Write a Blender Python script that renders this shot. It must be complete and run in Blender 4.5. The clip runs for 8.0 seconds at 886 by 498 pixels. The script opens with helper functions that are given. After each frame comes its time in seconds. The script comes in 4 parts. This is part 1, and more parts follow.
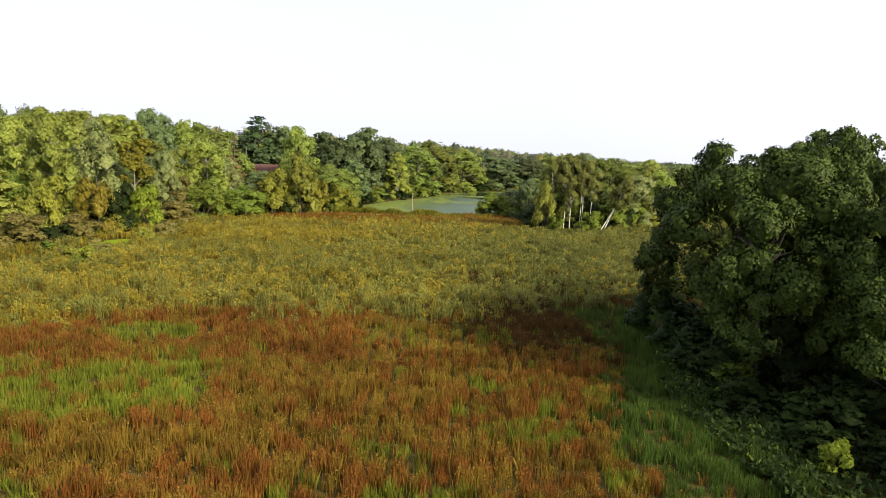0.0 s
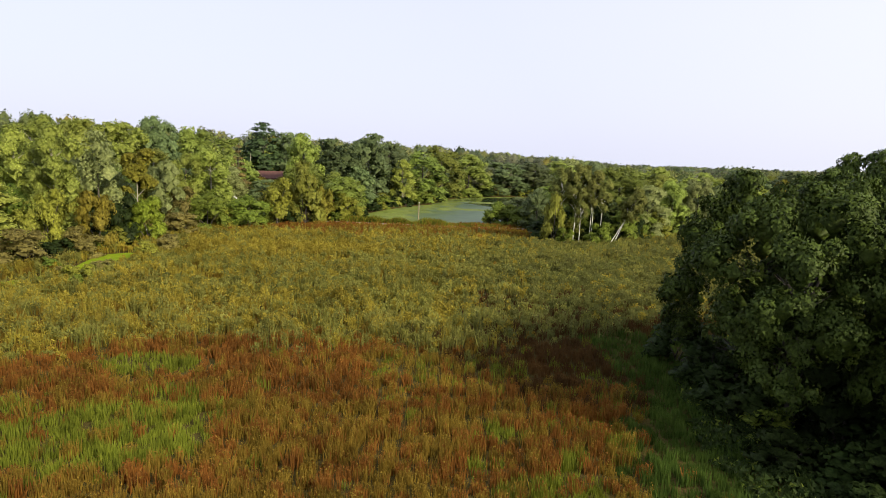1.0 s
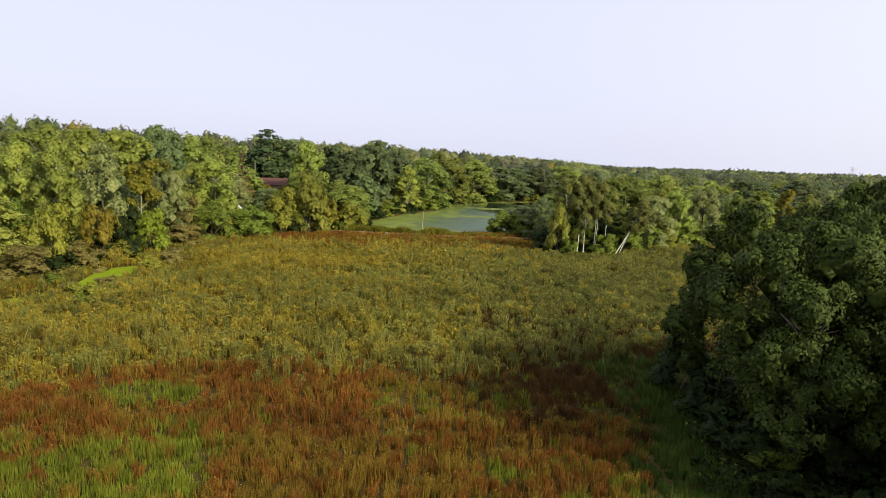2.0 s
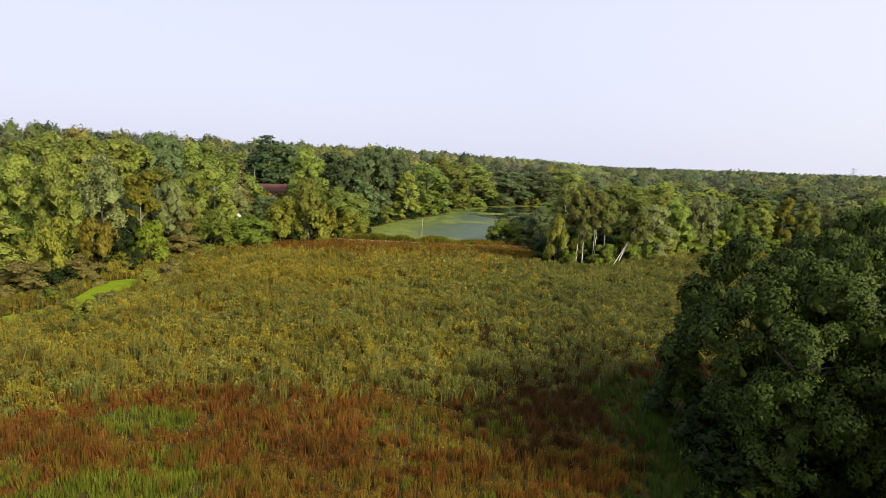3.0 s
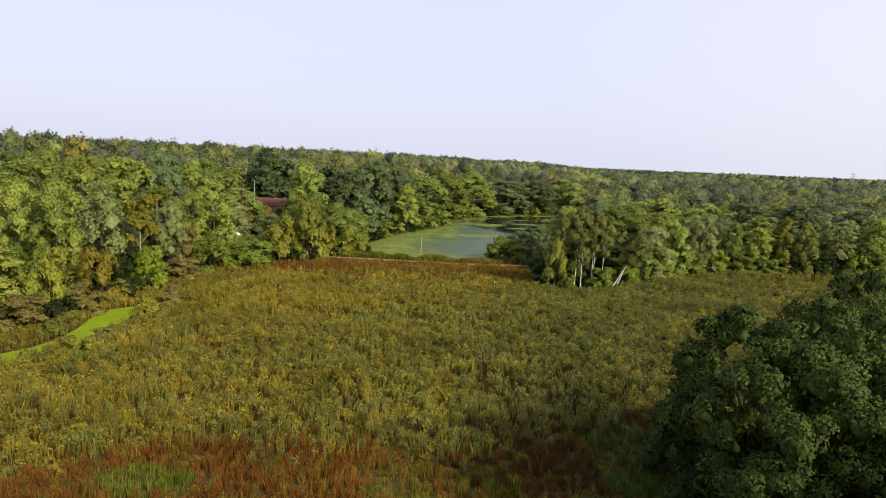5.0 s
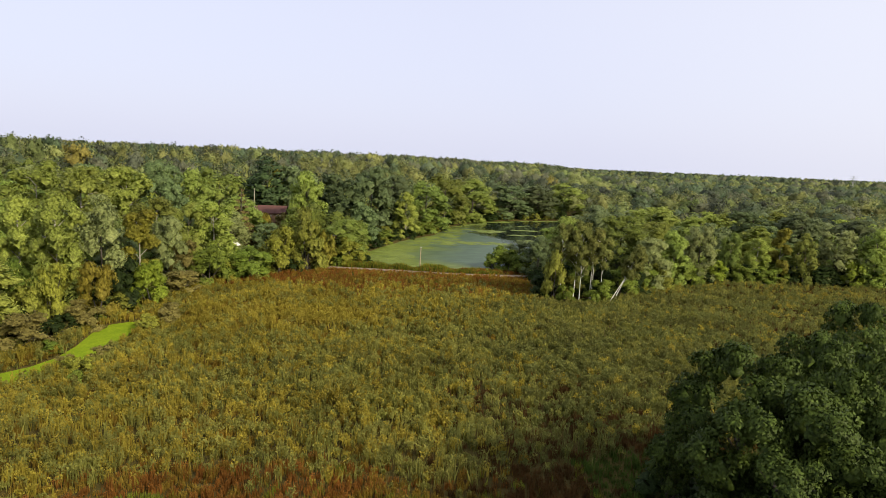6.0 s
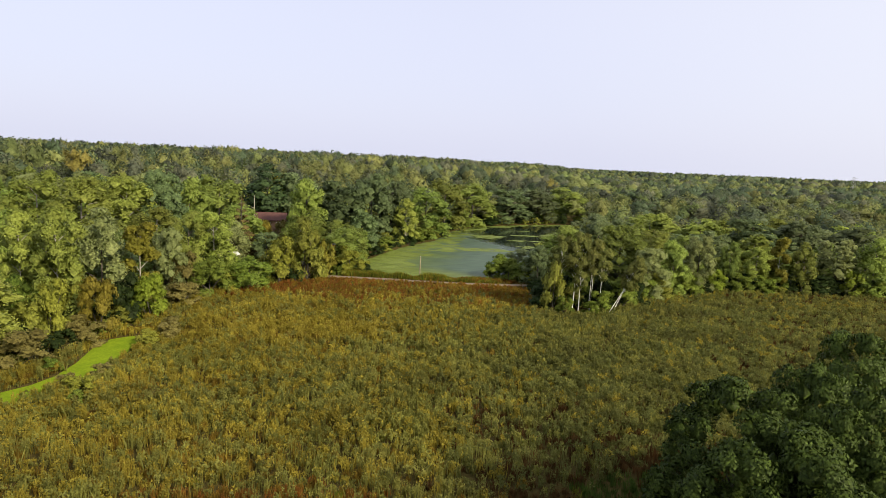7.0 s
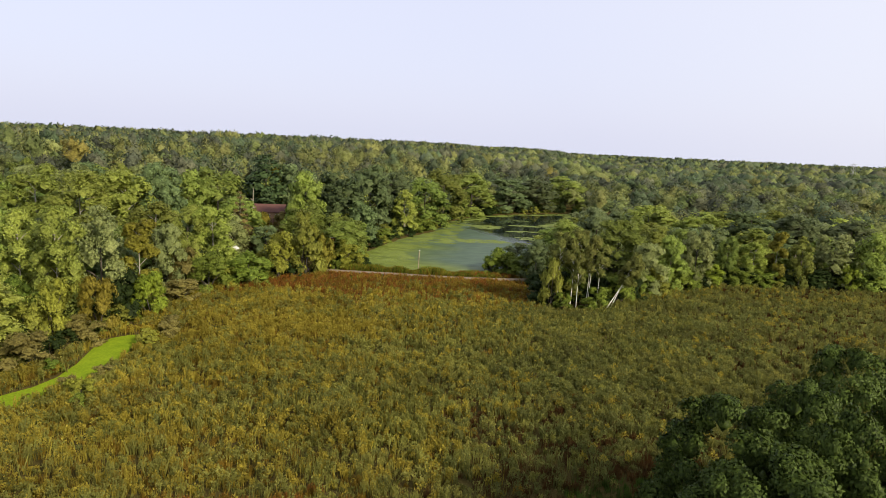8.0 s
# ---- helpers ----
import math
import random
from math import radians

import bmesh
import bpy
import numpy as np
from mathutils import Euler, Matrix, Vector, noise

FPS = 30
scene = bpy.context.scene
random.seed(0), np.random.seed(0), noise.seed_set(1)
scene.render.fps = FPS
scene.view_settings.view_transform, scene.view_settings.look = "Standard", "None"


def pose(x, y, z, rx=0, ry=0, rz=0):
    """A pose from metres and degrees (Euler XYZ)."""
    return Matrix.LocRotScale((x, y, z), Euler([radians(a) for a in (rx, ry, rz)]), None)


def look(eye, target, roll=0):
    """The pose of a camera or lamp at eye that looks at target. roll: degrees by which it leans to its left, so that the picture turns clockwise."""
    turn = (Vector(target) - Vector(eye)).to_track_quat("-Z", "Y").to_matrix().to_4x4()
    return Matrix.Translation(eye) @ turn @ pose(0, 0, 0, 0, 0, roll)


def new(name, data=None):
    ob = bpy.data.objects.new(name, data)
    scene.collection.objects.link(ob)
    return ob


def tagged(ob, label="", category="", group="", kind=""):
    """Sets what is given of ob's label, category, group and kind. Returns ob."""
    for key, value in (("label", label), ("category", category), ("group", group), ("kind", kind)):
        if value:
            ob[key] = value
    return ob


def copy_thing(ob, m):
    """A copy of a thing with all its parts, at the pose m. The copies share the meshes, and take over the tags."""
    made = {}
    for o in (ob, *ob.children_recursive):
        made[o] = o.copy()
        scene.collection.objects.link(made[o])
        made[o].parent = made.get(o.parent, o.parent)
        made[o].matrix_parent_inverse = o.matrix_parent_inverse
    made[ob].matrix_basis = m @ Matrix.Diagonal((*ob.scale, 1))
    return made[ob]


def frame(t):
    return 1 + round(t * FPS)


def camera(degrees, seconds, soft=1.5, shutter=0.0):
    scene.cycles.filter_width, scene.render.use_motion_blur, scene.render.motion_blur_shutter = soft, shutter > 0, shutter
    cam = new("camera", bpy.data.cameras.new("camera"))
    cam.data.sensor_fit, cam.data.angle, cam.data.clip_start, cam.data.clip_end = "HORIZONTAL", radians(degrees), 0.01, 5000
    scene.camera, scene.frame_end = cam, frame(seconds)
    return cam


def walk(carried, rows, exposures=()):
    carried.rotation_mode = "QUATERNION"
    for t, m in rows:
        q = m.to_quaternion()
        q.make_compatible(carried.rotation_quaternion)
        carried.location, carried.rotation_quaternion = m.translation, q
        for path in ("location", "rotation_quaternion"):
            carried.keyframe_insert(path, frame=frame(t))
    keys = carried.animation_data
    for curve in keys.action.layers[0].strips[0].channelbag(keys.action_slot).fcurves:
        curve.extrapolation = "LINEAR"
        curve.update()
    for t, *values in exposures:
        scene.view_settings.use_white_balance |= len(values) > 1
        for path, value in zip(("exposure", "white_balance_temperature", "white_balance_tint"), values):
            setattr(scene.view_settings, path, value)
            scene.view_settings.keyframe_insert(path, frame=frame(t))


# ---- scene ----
cam = camera(71.2, 8.0, soft=0.5)
PATH = [
    (0, (0.401, 0.731, 13.327), (0.383, 2.71, 13.043), 2.0),
    (0.5, (0.014, 2.078, 14.059), (-0.009, 4.058, 13.778), 2.1),
    (1, (-0.319, 3.116, 14.962), (-0.35, 5.096, 14.682), 2.1),
    (1.5, (-0.326, 3.543, 15.947), (-0.368, 5.523, 15.669), 2.1),
    (3, (0.011, 3.847, 18.917), (-0.037, 5.827, 18.637), 2.2),
    (3.5, (-0.035, 3.932, 19.969), (-0.082, 5.912, 19.689), 2.3),
    (4, (-0.021, 4.045, 21.062), (-0.068, 6.025, 20.782), 2.4),
    (4.5, (-0.017, 4.139, 22.177), (-0.064, 6.119, 21.896), 2.4),
    (6, (0.188, 4.323, 25.638), (0.139, 6.303, 25.358), 2.5),
    (6.5, (0.201, 4.36, 26.796), (0.153, 6.34, 26.516), 2.5),
    (7, (0.245, 4.382, 27.931), (0.195, 6.362, 27.649), 2.5),
    (7.5, (0.249, 4.412, 29.139), (0.202, 6.388, 28.831), 2.6),
    (8, (0.283, 4.407, 30.266), (0.238, 6.379, 29.934), 2.6),
]
walk(cam, [(t, look(eye, target, roll)) for t, eye, target, roll in PATH],
     exposures=[(0, 0.78), (0.5, 0.68), (1.0, 0.55), (1.5, 0.48), (8, 0.42)])

# ---- world and sun: hazy morning, sun to the right and a little behind ----
SUN_EL, SUN_AZ = radians(33), math.atan2(0.8, -0.6)
world = bpy.data.worlds.new("hazy_sky")
scene.world = world
world.use_nodes = True
wn, wl = world.node_tree.nodes, world.node_tree.links
sky = wn.new("ShaderNodeTexSky")
sky.sky_type, sky.sun_disc = "NISHITA", False
sky.sun_elevation, sky.sun_rotation = SUN_EL, SUN_AZ
sky.dust_density, sky.air_density, sky.ozone_density = 4.0, 1.0, 2.0
haze = wn.new("ShaderNodeMixRGB")
haze_tone = wn.new("ShaderNodeMixRGB")
haze_tone.inputs[1].default_value, haze_tone.inputs[2].default_value = (6.7, 6.85, 8.3, 1), (7.9, 7.9, 8.6, 1)
# the haze thins from the horizon towards the zenith
up, part_up, thin = wn.new("ShaderNodeTexCoord"), wn.new("ShaderNodeSeparateXYZ"), wn.new("ShaderNodeMapRange")
wl.new(up.outputs["Generated"], part_up.inputs[0])
wl.new(part_up.outputs[2], thin.inputs[0])
for i, v in enumerate((0.2, 0.65, 0.8, 0.72), 1):
    thin.inputs[i].default_value = v
wl.new(thin.outputs[0], haze.inputs[0])
# and is brighter and whiter towards the sun
toward, glow = wn.new("ShaderNodeVectorMath"), wn.new("ShaderNodeMapRange")
toward.operation = "DOT_PRODUCT"
toward.inputs[1].default_value = (math.sin(SUN_AZ) * math.cos(SUN_EL), math.cos(SUN_AZ) * math.cos(SUN_EL), math.sin(SUN_EL))
wl.new(up.outputs["Generated"], toward.inputs[0])
glow.inputs[1].default_value, glow.inputs[2].default_value = -0.35, 0.35
wl.new(toward.outputs["Value"], glow.inputs[0])
wl.new(glow.outputs[0], haze_tone.inputs[0])
wl.new(haze_tone.outputs[0], haze.inputs[2])
wl.new(sky.outputs[0], haze.inputs[1])
wl.new(haze.outputs[0], wn["Background"].inputs[0])
wn["Background"].inputs[1].default_value = 0.1
sun_data = bpy.data.lights.new("sun", "SUN")
sun_data.energy, sun_data.angle, sun_data.color = 4.2, radians(6.0), (1.0, 0.88, 0.64)
sun = new("sun", sun_data)
sun.matrix_world = look((60, -30, 60), (60 - math.sin(SUN_AZ) * math.cos(SUN_EL) * 50, -30 - math.cos(SUN_AZ) * math.cos(SUN_EL) * 50, 60 - math.sin(SUN_EL) * 50))

rng = np.random.default_rng(7)


# ---- materials ----
def material(name):
    m = bpy.data.materials.new(name)
    m.use_nodes = True
    return m, m.node_tree.nodes, m.node_tree.links, m.node_tree.nodes["Principled BSDF"]


def noise_node(n, l, scale, detail=3.0, coord="Object"):
    tc = n.new("ShaderNodeTexCoord")
    t = n.new("ShaderNodeTexNoise")
    t.inputs["Scale"].default_value, t.inputs["Detail"].default_value = scale, detail
    l.new(tc.outputs[coord], t.inputs["Vector"])
    return t


def mix_rgb(n, l, fac, a, b, blend="MIX"):
    m = n.new("ShaderNodeMixRGB")
    m.blend_type = blend
    for i, v in ((0, fac), (1, a), (2, b)):
        if isinstance(v, (tuple, float, int)):
            m.inputs[i].default_value = (*v, 1) if isinstance(v, tuple) else v
        else:
            l.new(v, m.inputs[i])
    return m.outputs[0]


def ramp(n, l, src, lo, hi):
    r = n.new("ShaderNodeMapRange")
    r.inputs[1].default_value, r.inputs[2].default_value = lo, hi
    l.new(src, r.inputs[0])
    return r.outputs[0]


def leaf_material(name, dark, light, accent, by_tree=0.8, scale=0.25, sheer=0.45, rough=0.55, massed=False, grain=3.2):
    """Foliage: hue by tree, by leaf and by a slow drift through the crown; lets some light through.
    massed: many trees in one mesh, told apart by their attribute tree_tone."""
    m, n, l, p = material(name)
    geo = n.new("ShaderNodeNewGeometry")
    if massed:
        info = n.new("ShaderNodeAttribute")
        info.attribute_name = "tree_tone"
        own = info.outputs["Fac"]
    else:
        own = n.new("ShaderNodeObjectInfo").outputs["Random"]
    drift = noise_node(n, l, scale, 3.0)
    a = mix_rgb(n, l, ramp(n, l, geo.outputs["Random Per Island"], 0.0, 1.0), dark, light)
    b = mix_rgb(n, l, ramp(n, l, drift.outputs[0], 0.35, 0.7), a, light)
    f = n.new("ShaderNodeMath")
    f.operation = "MULTIPLY"
    l.new(own, f.inputs[0])
    f.inputs[1].default_value = by_tree
    c = mix_rgb(n, l, f.outputs[0], b, accent)
    tone, frac = n.new("ShaderNodeMath"), n.new("ShaderNodeMath")
    tone.operation, frac.operation = "MULTIPLY", "FRACT"
    tone.inputs[1].default_value = 7.31
    l.new(own, tone.inputs[0])
    l.new(tone.outputs[0], frac.inputs[0])
    bright = n.new("ShaderNodeMapRange")
    bright.inputs[3].default_value, bright.inputs[4].default_value = 1 - 0.4 * by_tree, 1 + 0.4 * by_tree
    l.new(frac.outputs[0], bright.inputs[0])
    # single leaves: light and dark specks
    speck, level, value = noise_node(n, l, grain, 2.0), n.new("ShaderNodeMapRange"), n.new("ShaderNodeMath")
    for i, k in enumerate((0.34, 0.66, 0.64, 1.38), 1):
        level.inputs[i].default_value = k
    value.operation = "MULTIPLY"
    l.new(speck.outputs[0], level.inputs[0])
    l.new(level.outputs[0], value.inputs[0])
    l.new(bright.outputs[0], value.inputs[1])
    hsv = n.new("ShaderNodeHueSaturation")
    l.new(c, hsv.inputs["Color"])
    l.new(value.outputs[0], hsv.inputs["Value"])
    c = hsv.outputs[0]
    l.new(c, p.inputs["Base Color"])
    p.inputs["Roughness"].default_value = rough
    p.inputs["Specular IOR Level"].default_value = 0.1
    tr, mx = n.new("ShaderNodeBsdfTranslucent"), n.new("ShaderNodeMixShader")
    l.new(c, tr.inputs[0])
    mx.inputs[0].default_value = sheer
    l.new(p.outputs[0], mx.inputs[1])
    l.new(tr.outputs[0], mx.inputs[2])
    l.new(mx.outputs[0], n["Material Output"].inputs[0])
    return m


def plain_material(name, a, b, scale=4.0, rough=0.85, bump=0.3, metallic=0.0, shine=0.5):
    m, n, l, p = material(name)
    big, fine = noise_node(n, l, scale, 4.0), noise_node(n, l, scale * 9, 2.0)
    c = mix_rgb(n, l, ramp(n, l, big.outputs[0], 0.3, 0.7), a, b)
    c = mix_rgb(n, l, 0.35, c, mix_rgb(n, l, ramp(n, l, fine.outputs[0], 0.3, 0.7), tuple(0.5 * v for v in a), b))
    l.new(c, p.inputs["Base Color"])
    p.inputs["Roughness"].default_value, p.inputs["Metallic"].default_value = rough, metallic
    p.inputs["Specular IOR Level"].default_value = shine
    bm_ = n.new("ShaderNodeBump")
    bm_.inputs["Strength"].default_value = bump
    l.new(fine.outputs[0], bm_.inputs["Height"])
    l.new(bm_.outputs[0], p.inputs["Normal"])
    return m


LEAF = {
    "poplar": leaf_material("poplar_leaves", (0.178, 0.224, 0.042), (0.289, 0.351, 0.068), (0.264, 0.282, 0.060), 0.85),
    "willow": leaf_material("willow_leaves", (0.145, 0.175, 0.066), (0.235, 0.27, 0.1), (0.215, 0.235, 0.085), 0.6),
    "broad": leaf_material("broadleaf_leaves", (0.113, 0.170, 0.036), (0.220, 0.297, 0.062), (0.252, 0.272, 0.056), 0.85),
    "broad_dark": leaf_material("dark_broadleaf_leaves", (0.071, 0.112, 0.049), (0.150, 0.209, 0.081), (0.161, 0.184, 0.084), 0.85),
    "gold": leaf_material("turning_leaves", (0.181, 0.175, 0.025), (0.278, 0.263, 0.039), (0.246, 0.215, 0.037), 0.5),
    "pine": leaf_material("pine_needles", (0.024, 0.051, 0.021), (0.061, 0.101, 0.034), (0.061, 0.078, 0.034), 0.4, sheer=0.1),
    "spruce": leaf_material("browning_needles", (0.067, 0.056, 0.021), (0.158, 0.129, 0.040), (0.121, 0.078, 0.034), 0.4, sheer=0.1),
    "birch": leaf_material("birch_leaves", (0.113, 0.131, 0.034), (0.208, 0.231, 0.059), (0.194, 0.183, 0.049), 0.5),
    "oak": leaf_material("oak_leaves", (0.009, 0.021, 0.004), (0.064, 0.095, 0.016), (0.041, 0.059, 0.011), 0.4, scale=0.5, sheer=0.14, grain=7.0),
    "bush_olive": leaf_material("olive_leaves", (0.127, 0.152, 0.023), (0.288, 0.309, 0.048), (0.220, 0.212, 0.048), 0.4),
    "bush_green": leaf_material("green_leaves", (0.084, 0.136, 0.021), (0.180, 0.243, 0.036), (0.158, 0.177, 0.030), 0.5),
    "bush_yellow": leaf_material("yellow_green_leaves", (0.190, 0.200, 0.027), (0.288, 0.302, 0.045), (0.245, 0.236, 0.041), 0.4),
    "bush_orange": leaf_material("orange_olive_leaves", (0.169, 0.143, 0.021), (0.278, 0.231, 0.034), (0.217, 0.189, 0.030), 0.3),
    "bush_brown": leaf_material("brownish_leaves", (0.165, 0.142, 0.042), (0.255, 0.225, 0.066), (0.215, 0.18, 0.055), 0.4),
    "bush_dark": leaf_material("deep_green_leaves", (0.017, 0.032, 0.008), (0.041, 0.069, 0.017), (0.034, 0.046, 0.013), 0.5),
    "bush_bright": leaf_material("bright_green_leaves", (0.128, 0.179, 0.018), (0.224, 0.282, 0.031), (0.213, 0.250, 0.031), 0.3),
}
LEAF["bush_gold"] = LEAF["gold"]
# far wood tones, bluer and duller so that distance haze is in the colour
HAZED_WOOD = [leaf_material("wood_" + name, *tones, 0.7, 0.05, 0.35, massed=True, grain=1.3) for name, tones in (
    ("mid_green", ((0.090, 0.130, 0.045), (0.162, 0.210, 0.069), (0.189, 0.197, 0.067))),
    ("deep_green", ((0.047, 0.076, 0.040), (0.095, 0.134, 0.065), (0.104, 0.122, 0.067))),
    ("light_green", ((0.135, 0.160, 0.050), (0.216, 0.239, 0.078), (0.207, 0.202, 0.067))),
    ("grey_green", ((0.086, 0.101, 0.058), (0.144, 0.155, 0.090), (0.135, 0.139, 0.084))),
    ("hazy_green", ((0.054, 0.071, 0.047), (0.090, 0.109, 0.067), (0.090, 0.097, 0.062))),
    ("yellow", ((0.22, 0.19, 0.045), (0.29, 0.25, 0.06), (0.24, 0.22, 0.055))))]
BARK = plain_material("grey_brown_bark", (0.045, 0.036, 0.028), (0.11, 0.092, 0.075), 2.0)
OAK_BARK = plain_material("dark_oak_bark", (0.02, 0.016, 0.012), (0.05, 0.042, 0.034), 2.0)
PALE_BARK = plain_material("pale_poplar_bark", (0.22, 0.2, 0.16), (0.42, 0.39, 0.33), 2.0)


def birch_bark():
    m, n, l, p = material("white_birch_bark")
    tc, mp, t = n.new("ShaderNodeTexCoord"), n.new("ShaderNodeMapping"), n.new("ShaderNodeTexNoise")
    mp.inputs["Scale"].default_value = (1.5, 1.5, 5.0)
    t.inputs["Scale"].default_value = 1.6
    l.new(tc.outputs["Object"], mp.inputs[0])
    l.new(mp.outputs[0], t.inputs["Vector"])
    l.new(mix_rgb(n, l, ramp(n, l, t.outputs[0], 0.58, 0.66), (0.78, 0.76, 0.70), (0.12, 0.11, 0.10)), p.inputs["Base Color"])
    p.inputs["Roughness"].default_value = 0.6
    return m


WHITE_BARK = birch_bark()


# ---- plan ----
BASIN = np.array([
    (-75, -80), (-58, 55), (-55, 75), (-52, 85), (-50, 107), (-50, 121), (-44, 130), (-31, 142), (-24, 150), (-25, 172), (-21, 190),
    (-16, 206), (-8, 222), (-3, 254), (8, 278), (24, 292), (56, 308), (58, 290), (36, 222), (26, 194), (18, 165), (17, 146), (16, 122),
    (22, 119), (31, 124), (40, 133), (50, 140), (63, 148), (82, 150), (120, 148), (160, 130), (160, 75), (60, 58), (32, 56), (23, 53),
    (18, 45), (15.5, 34), (16.5, 24), (20, -80)], float)
POND = np.array([
    (-24, 150), (-25, 172), (-21, 189), (-16, 205), (-8, 221), (-2.5, 253), (8, 276), (24, 290), (54, 306), (55, 290), (34, 221),
    (25, 194), (15, 165), (8, 155), (0, 150), (-12, 149.5)], float)
CANAL = np.array([(-57, 58), (-52.5, 66), (-50.7, 69.6), (-49, 72.3), (-48.2, 75.6), (-48.7, 80.5), (-50.3, 87), (-50.2, 91), (-48.3, 93), (-45.4, 93.6), (-44.4, 91.6),
                  (-45.2, 88), (-43.9, 83), (-43.9, 78), (-43.4, 74.8), (-45.4, 73.2), (-45.4, 69), (-47.5, 65), (-52, 57)], float)


def outside(poly, x, y):
    """Metres from the outline: plus outside, minus inside."""
    x, y = np.asarray(x, float), np.asarray(y, float)
    best, inside = np.full(x.shape, 1e9), np.zeros(x.shape, bool)
    for a, b in zip(poly, np.roll(poly, -1, 0)):
        d = b - a
        k = np.clip(((x - a[0]) * d[0] + (y - a[1]) * d[1]) / (d @ d), 0, 1)
        best = np.minimum(best, np.hypot(x - a[0] - k * d[0], y - a[1] - k * d[1]))
        if a[1] != b[1]:
            inside ^= ((a[1] > y) != (b[1] > y)) & (x < d[0] * (y - a[1]) / d[1] + a[0])
    return np.where(inside, -best, best)


def smooth(lo, hi, v):
    k = np.clip((np.asarray(v, float) - lo) / (hi - lo), 0, 1)
    return k * k * (3 - 2 * k)


def value_noise(x, y, size, seed):
    """Smooth noise from 0 to 1 with bumps of about that size."""
    table = np.random.default_rng(seed).random((64, 64))
    u, v = np.asarray(x, float) / size + 500.3, np.asarray(y, float) / size + 500.7
    i, j = np.floor(u).astype(int), np.floor(v).astype(int)
    a, b = smooth(0, 1, u - i), smooth(0, 1, v - j)
    t = lambda p, q: table[p % 64, q % 64]
    return (t(i, j) * (1 - a) + t(i + 1, j) * a) * (1 - b) + (t(i, j + 1) * (1 - a) + t(i + 1, j + 1) * a) * b


def ground_z(x, y):
    """Height of the ground: a flat basin with a pond and a ditch, and wooded land that rises from it, most to the left."""
    x, y = np.asarray(x, float), np.asarray(y, float)
    d = outside(BASIN, x, y)
    left = 1 - smooth(-40, 130, x - 0.12 * y)
    z = (3 + 7.5 * left) * smooth(6, 190, d) + (1 + 2.5 * left) * smooth(300, 1500, d)
    z = z + 3.0 * (value_noise(x, y, 180, 3) - 0.5) * smooth(40, 200, d)
    z = z - 1.1 * smooth(1.5, -2.5, outside(POND, x, y)) - 0.8 * smooth(0.8, -1.2, outside(CANAL, x, y))
    return z


# ---- mesh helpers ----
def mesh_of(name, verts, faces, mats, index=None, flat=True, normals=None):
    """A mesh from arrays: verts (n, 3), faces (m, 3 or 4)."""
    verts, faces = np.asarray(verts, np.float32), np.asarray(faces, np.int32)
    me = bpy.data.meshes.new(name)
    me.vertices.add(len(verts))
    me.vertices.foreach_set("co", verts.ravel())
    k = faces.shape[1]
    me.loops.add(faces.size)
    me.loops.foreach_set("vertex_index", faces.ravel())
    me.polygons.add(len(faces))
    me.polygons.foreach_set("loop_start", np.arange(0, faces.size, k, dtype=np.int32))
    me.polygons.foreach_set("loop_total", np.full(len(faces), k, np.int32))
    for m in mats:
        me.materials.append(m)
    if index is not None:
        me.polygons.foreach_set("material_index", np.asarray(index, np.int32))
    me.polygons.foreach_set("use_smooth", np.full(len(faces), not flat or normals is not None))
    me.update(calc_edges=True)
    if normals is not None:
        me.normals_split_custom_set_from_vertices(np.asarray(normals, np.float32))
    return me


def part(name, me, parent, label=""):
    ob = new(name, me)
    ob.parent = parent
    return tagged(ob, label)


def join(pieces):
    """Joins (verts, faces) pairs."""
    vs, fs, n = [], [], 0
    for v, f in pieces:
        vs.append(v)
        fs.append(np.asarray(f) + n)
        n += len(v)
    return np.concatenate(vs), np.concatenate(fs)


def tube(points, radii, sides=6):
    """A tapered tube along points, as triangles."""
    points = np.asarray(points, float)
    rings = []
    for i, p in enumerate(points):
        d = points[min(i + 1, len(points) - 1)] - points[max(i - 1, 0)]
        d = d / (np.linalg.norm(d) + 1e-9)
        a = np.cross(d, (0.3, 1.0, 0.1))
        a = a / np.linalg.norm(a)
        b = np.cross(d, a)
        w = np.arange(sides) * 2 * np.pi / sides
        rings.append(p + radii[i] * (np.cos(w)[:, None] * a + np.sin(w)[:, None] * b))
    f = []
    for i in range(len(points) - 1):
        for j in range(sides):
            p, q = i * sides + j, i * sides + (j + 1) % sides
            f += [(p, q, q + sides), (p, q + sides, p + sides)]
    return np.concatenate(rings), np.array(f)


def unit(v):
    return v / (np.linalg.norm(v, axis=-1, keepdims=True) + 1e-9)


BALL = np.concatenate([np.eye(3), -np.eye(3)]), np.array([(0, 1, 2), (1, 3, 2), (3, 4, 2), (4, 0, 2), (1, 0, 5), (3, 1, 5), (4, 3, 5), (0, 4, 5)])


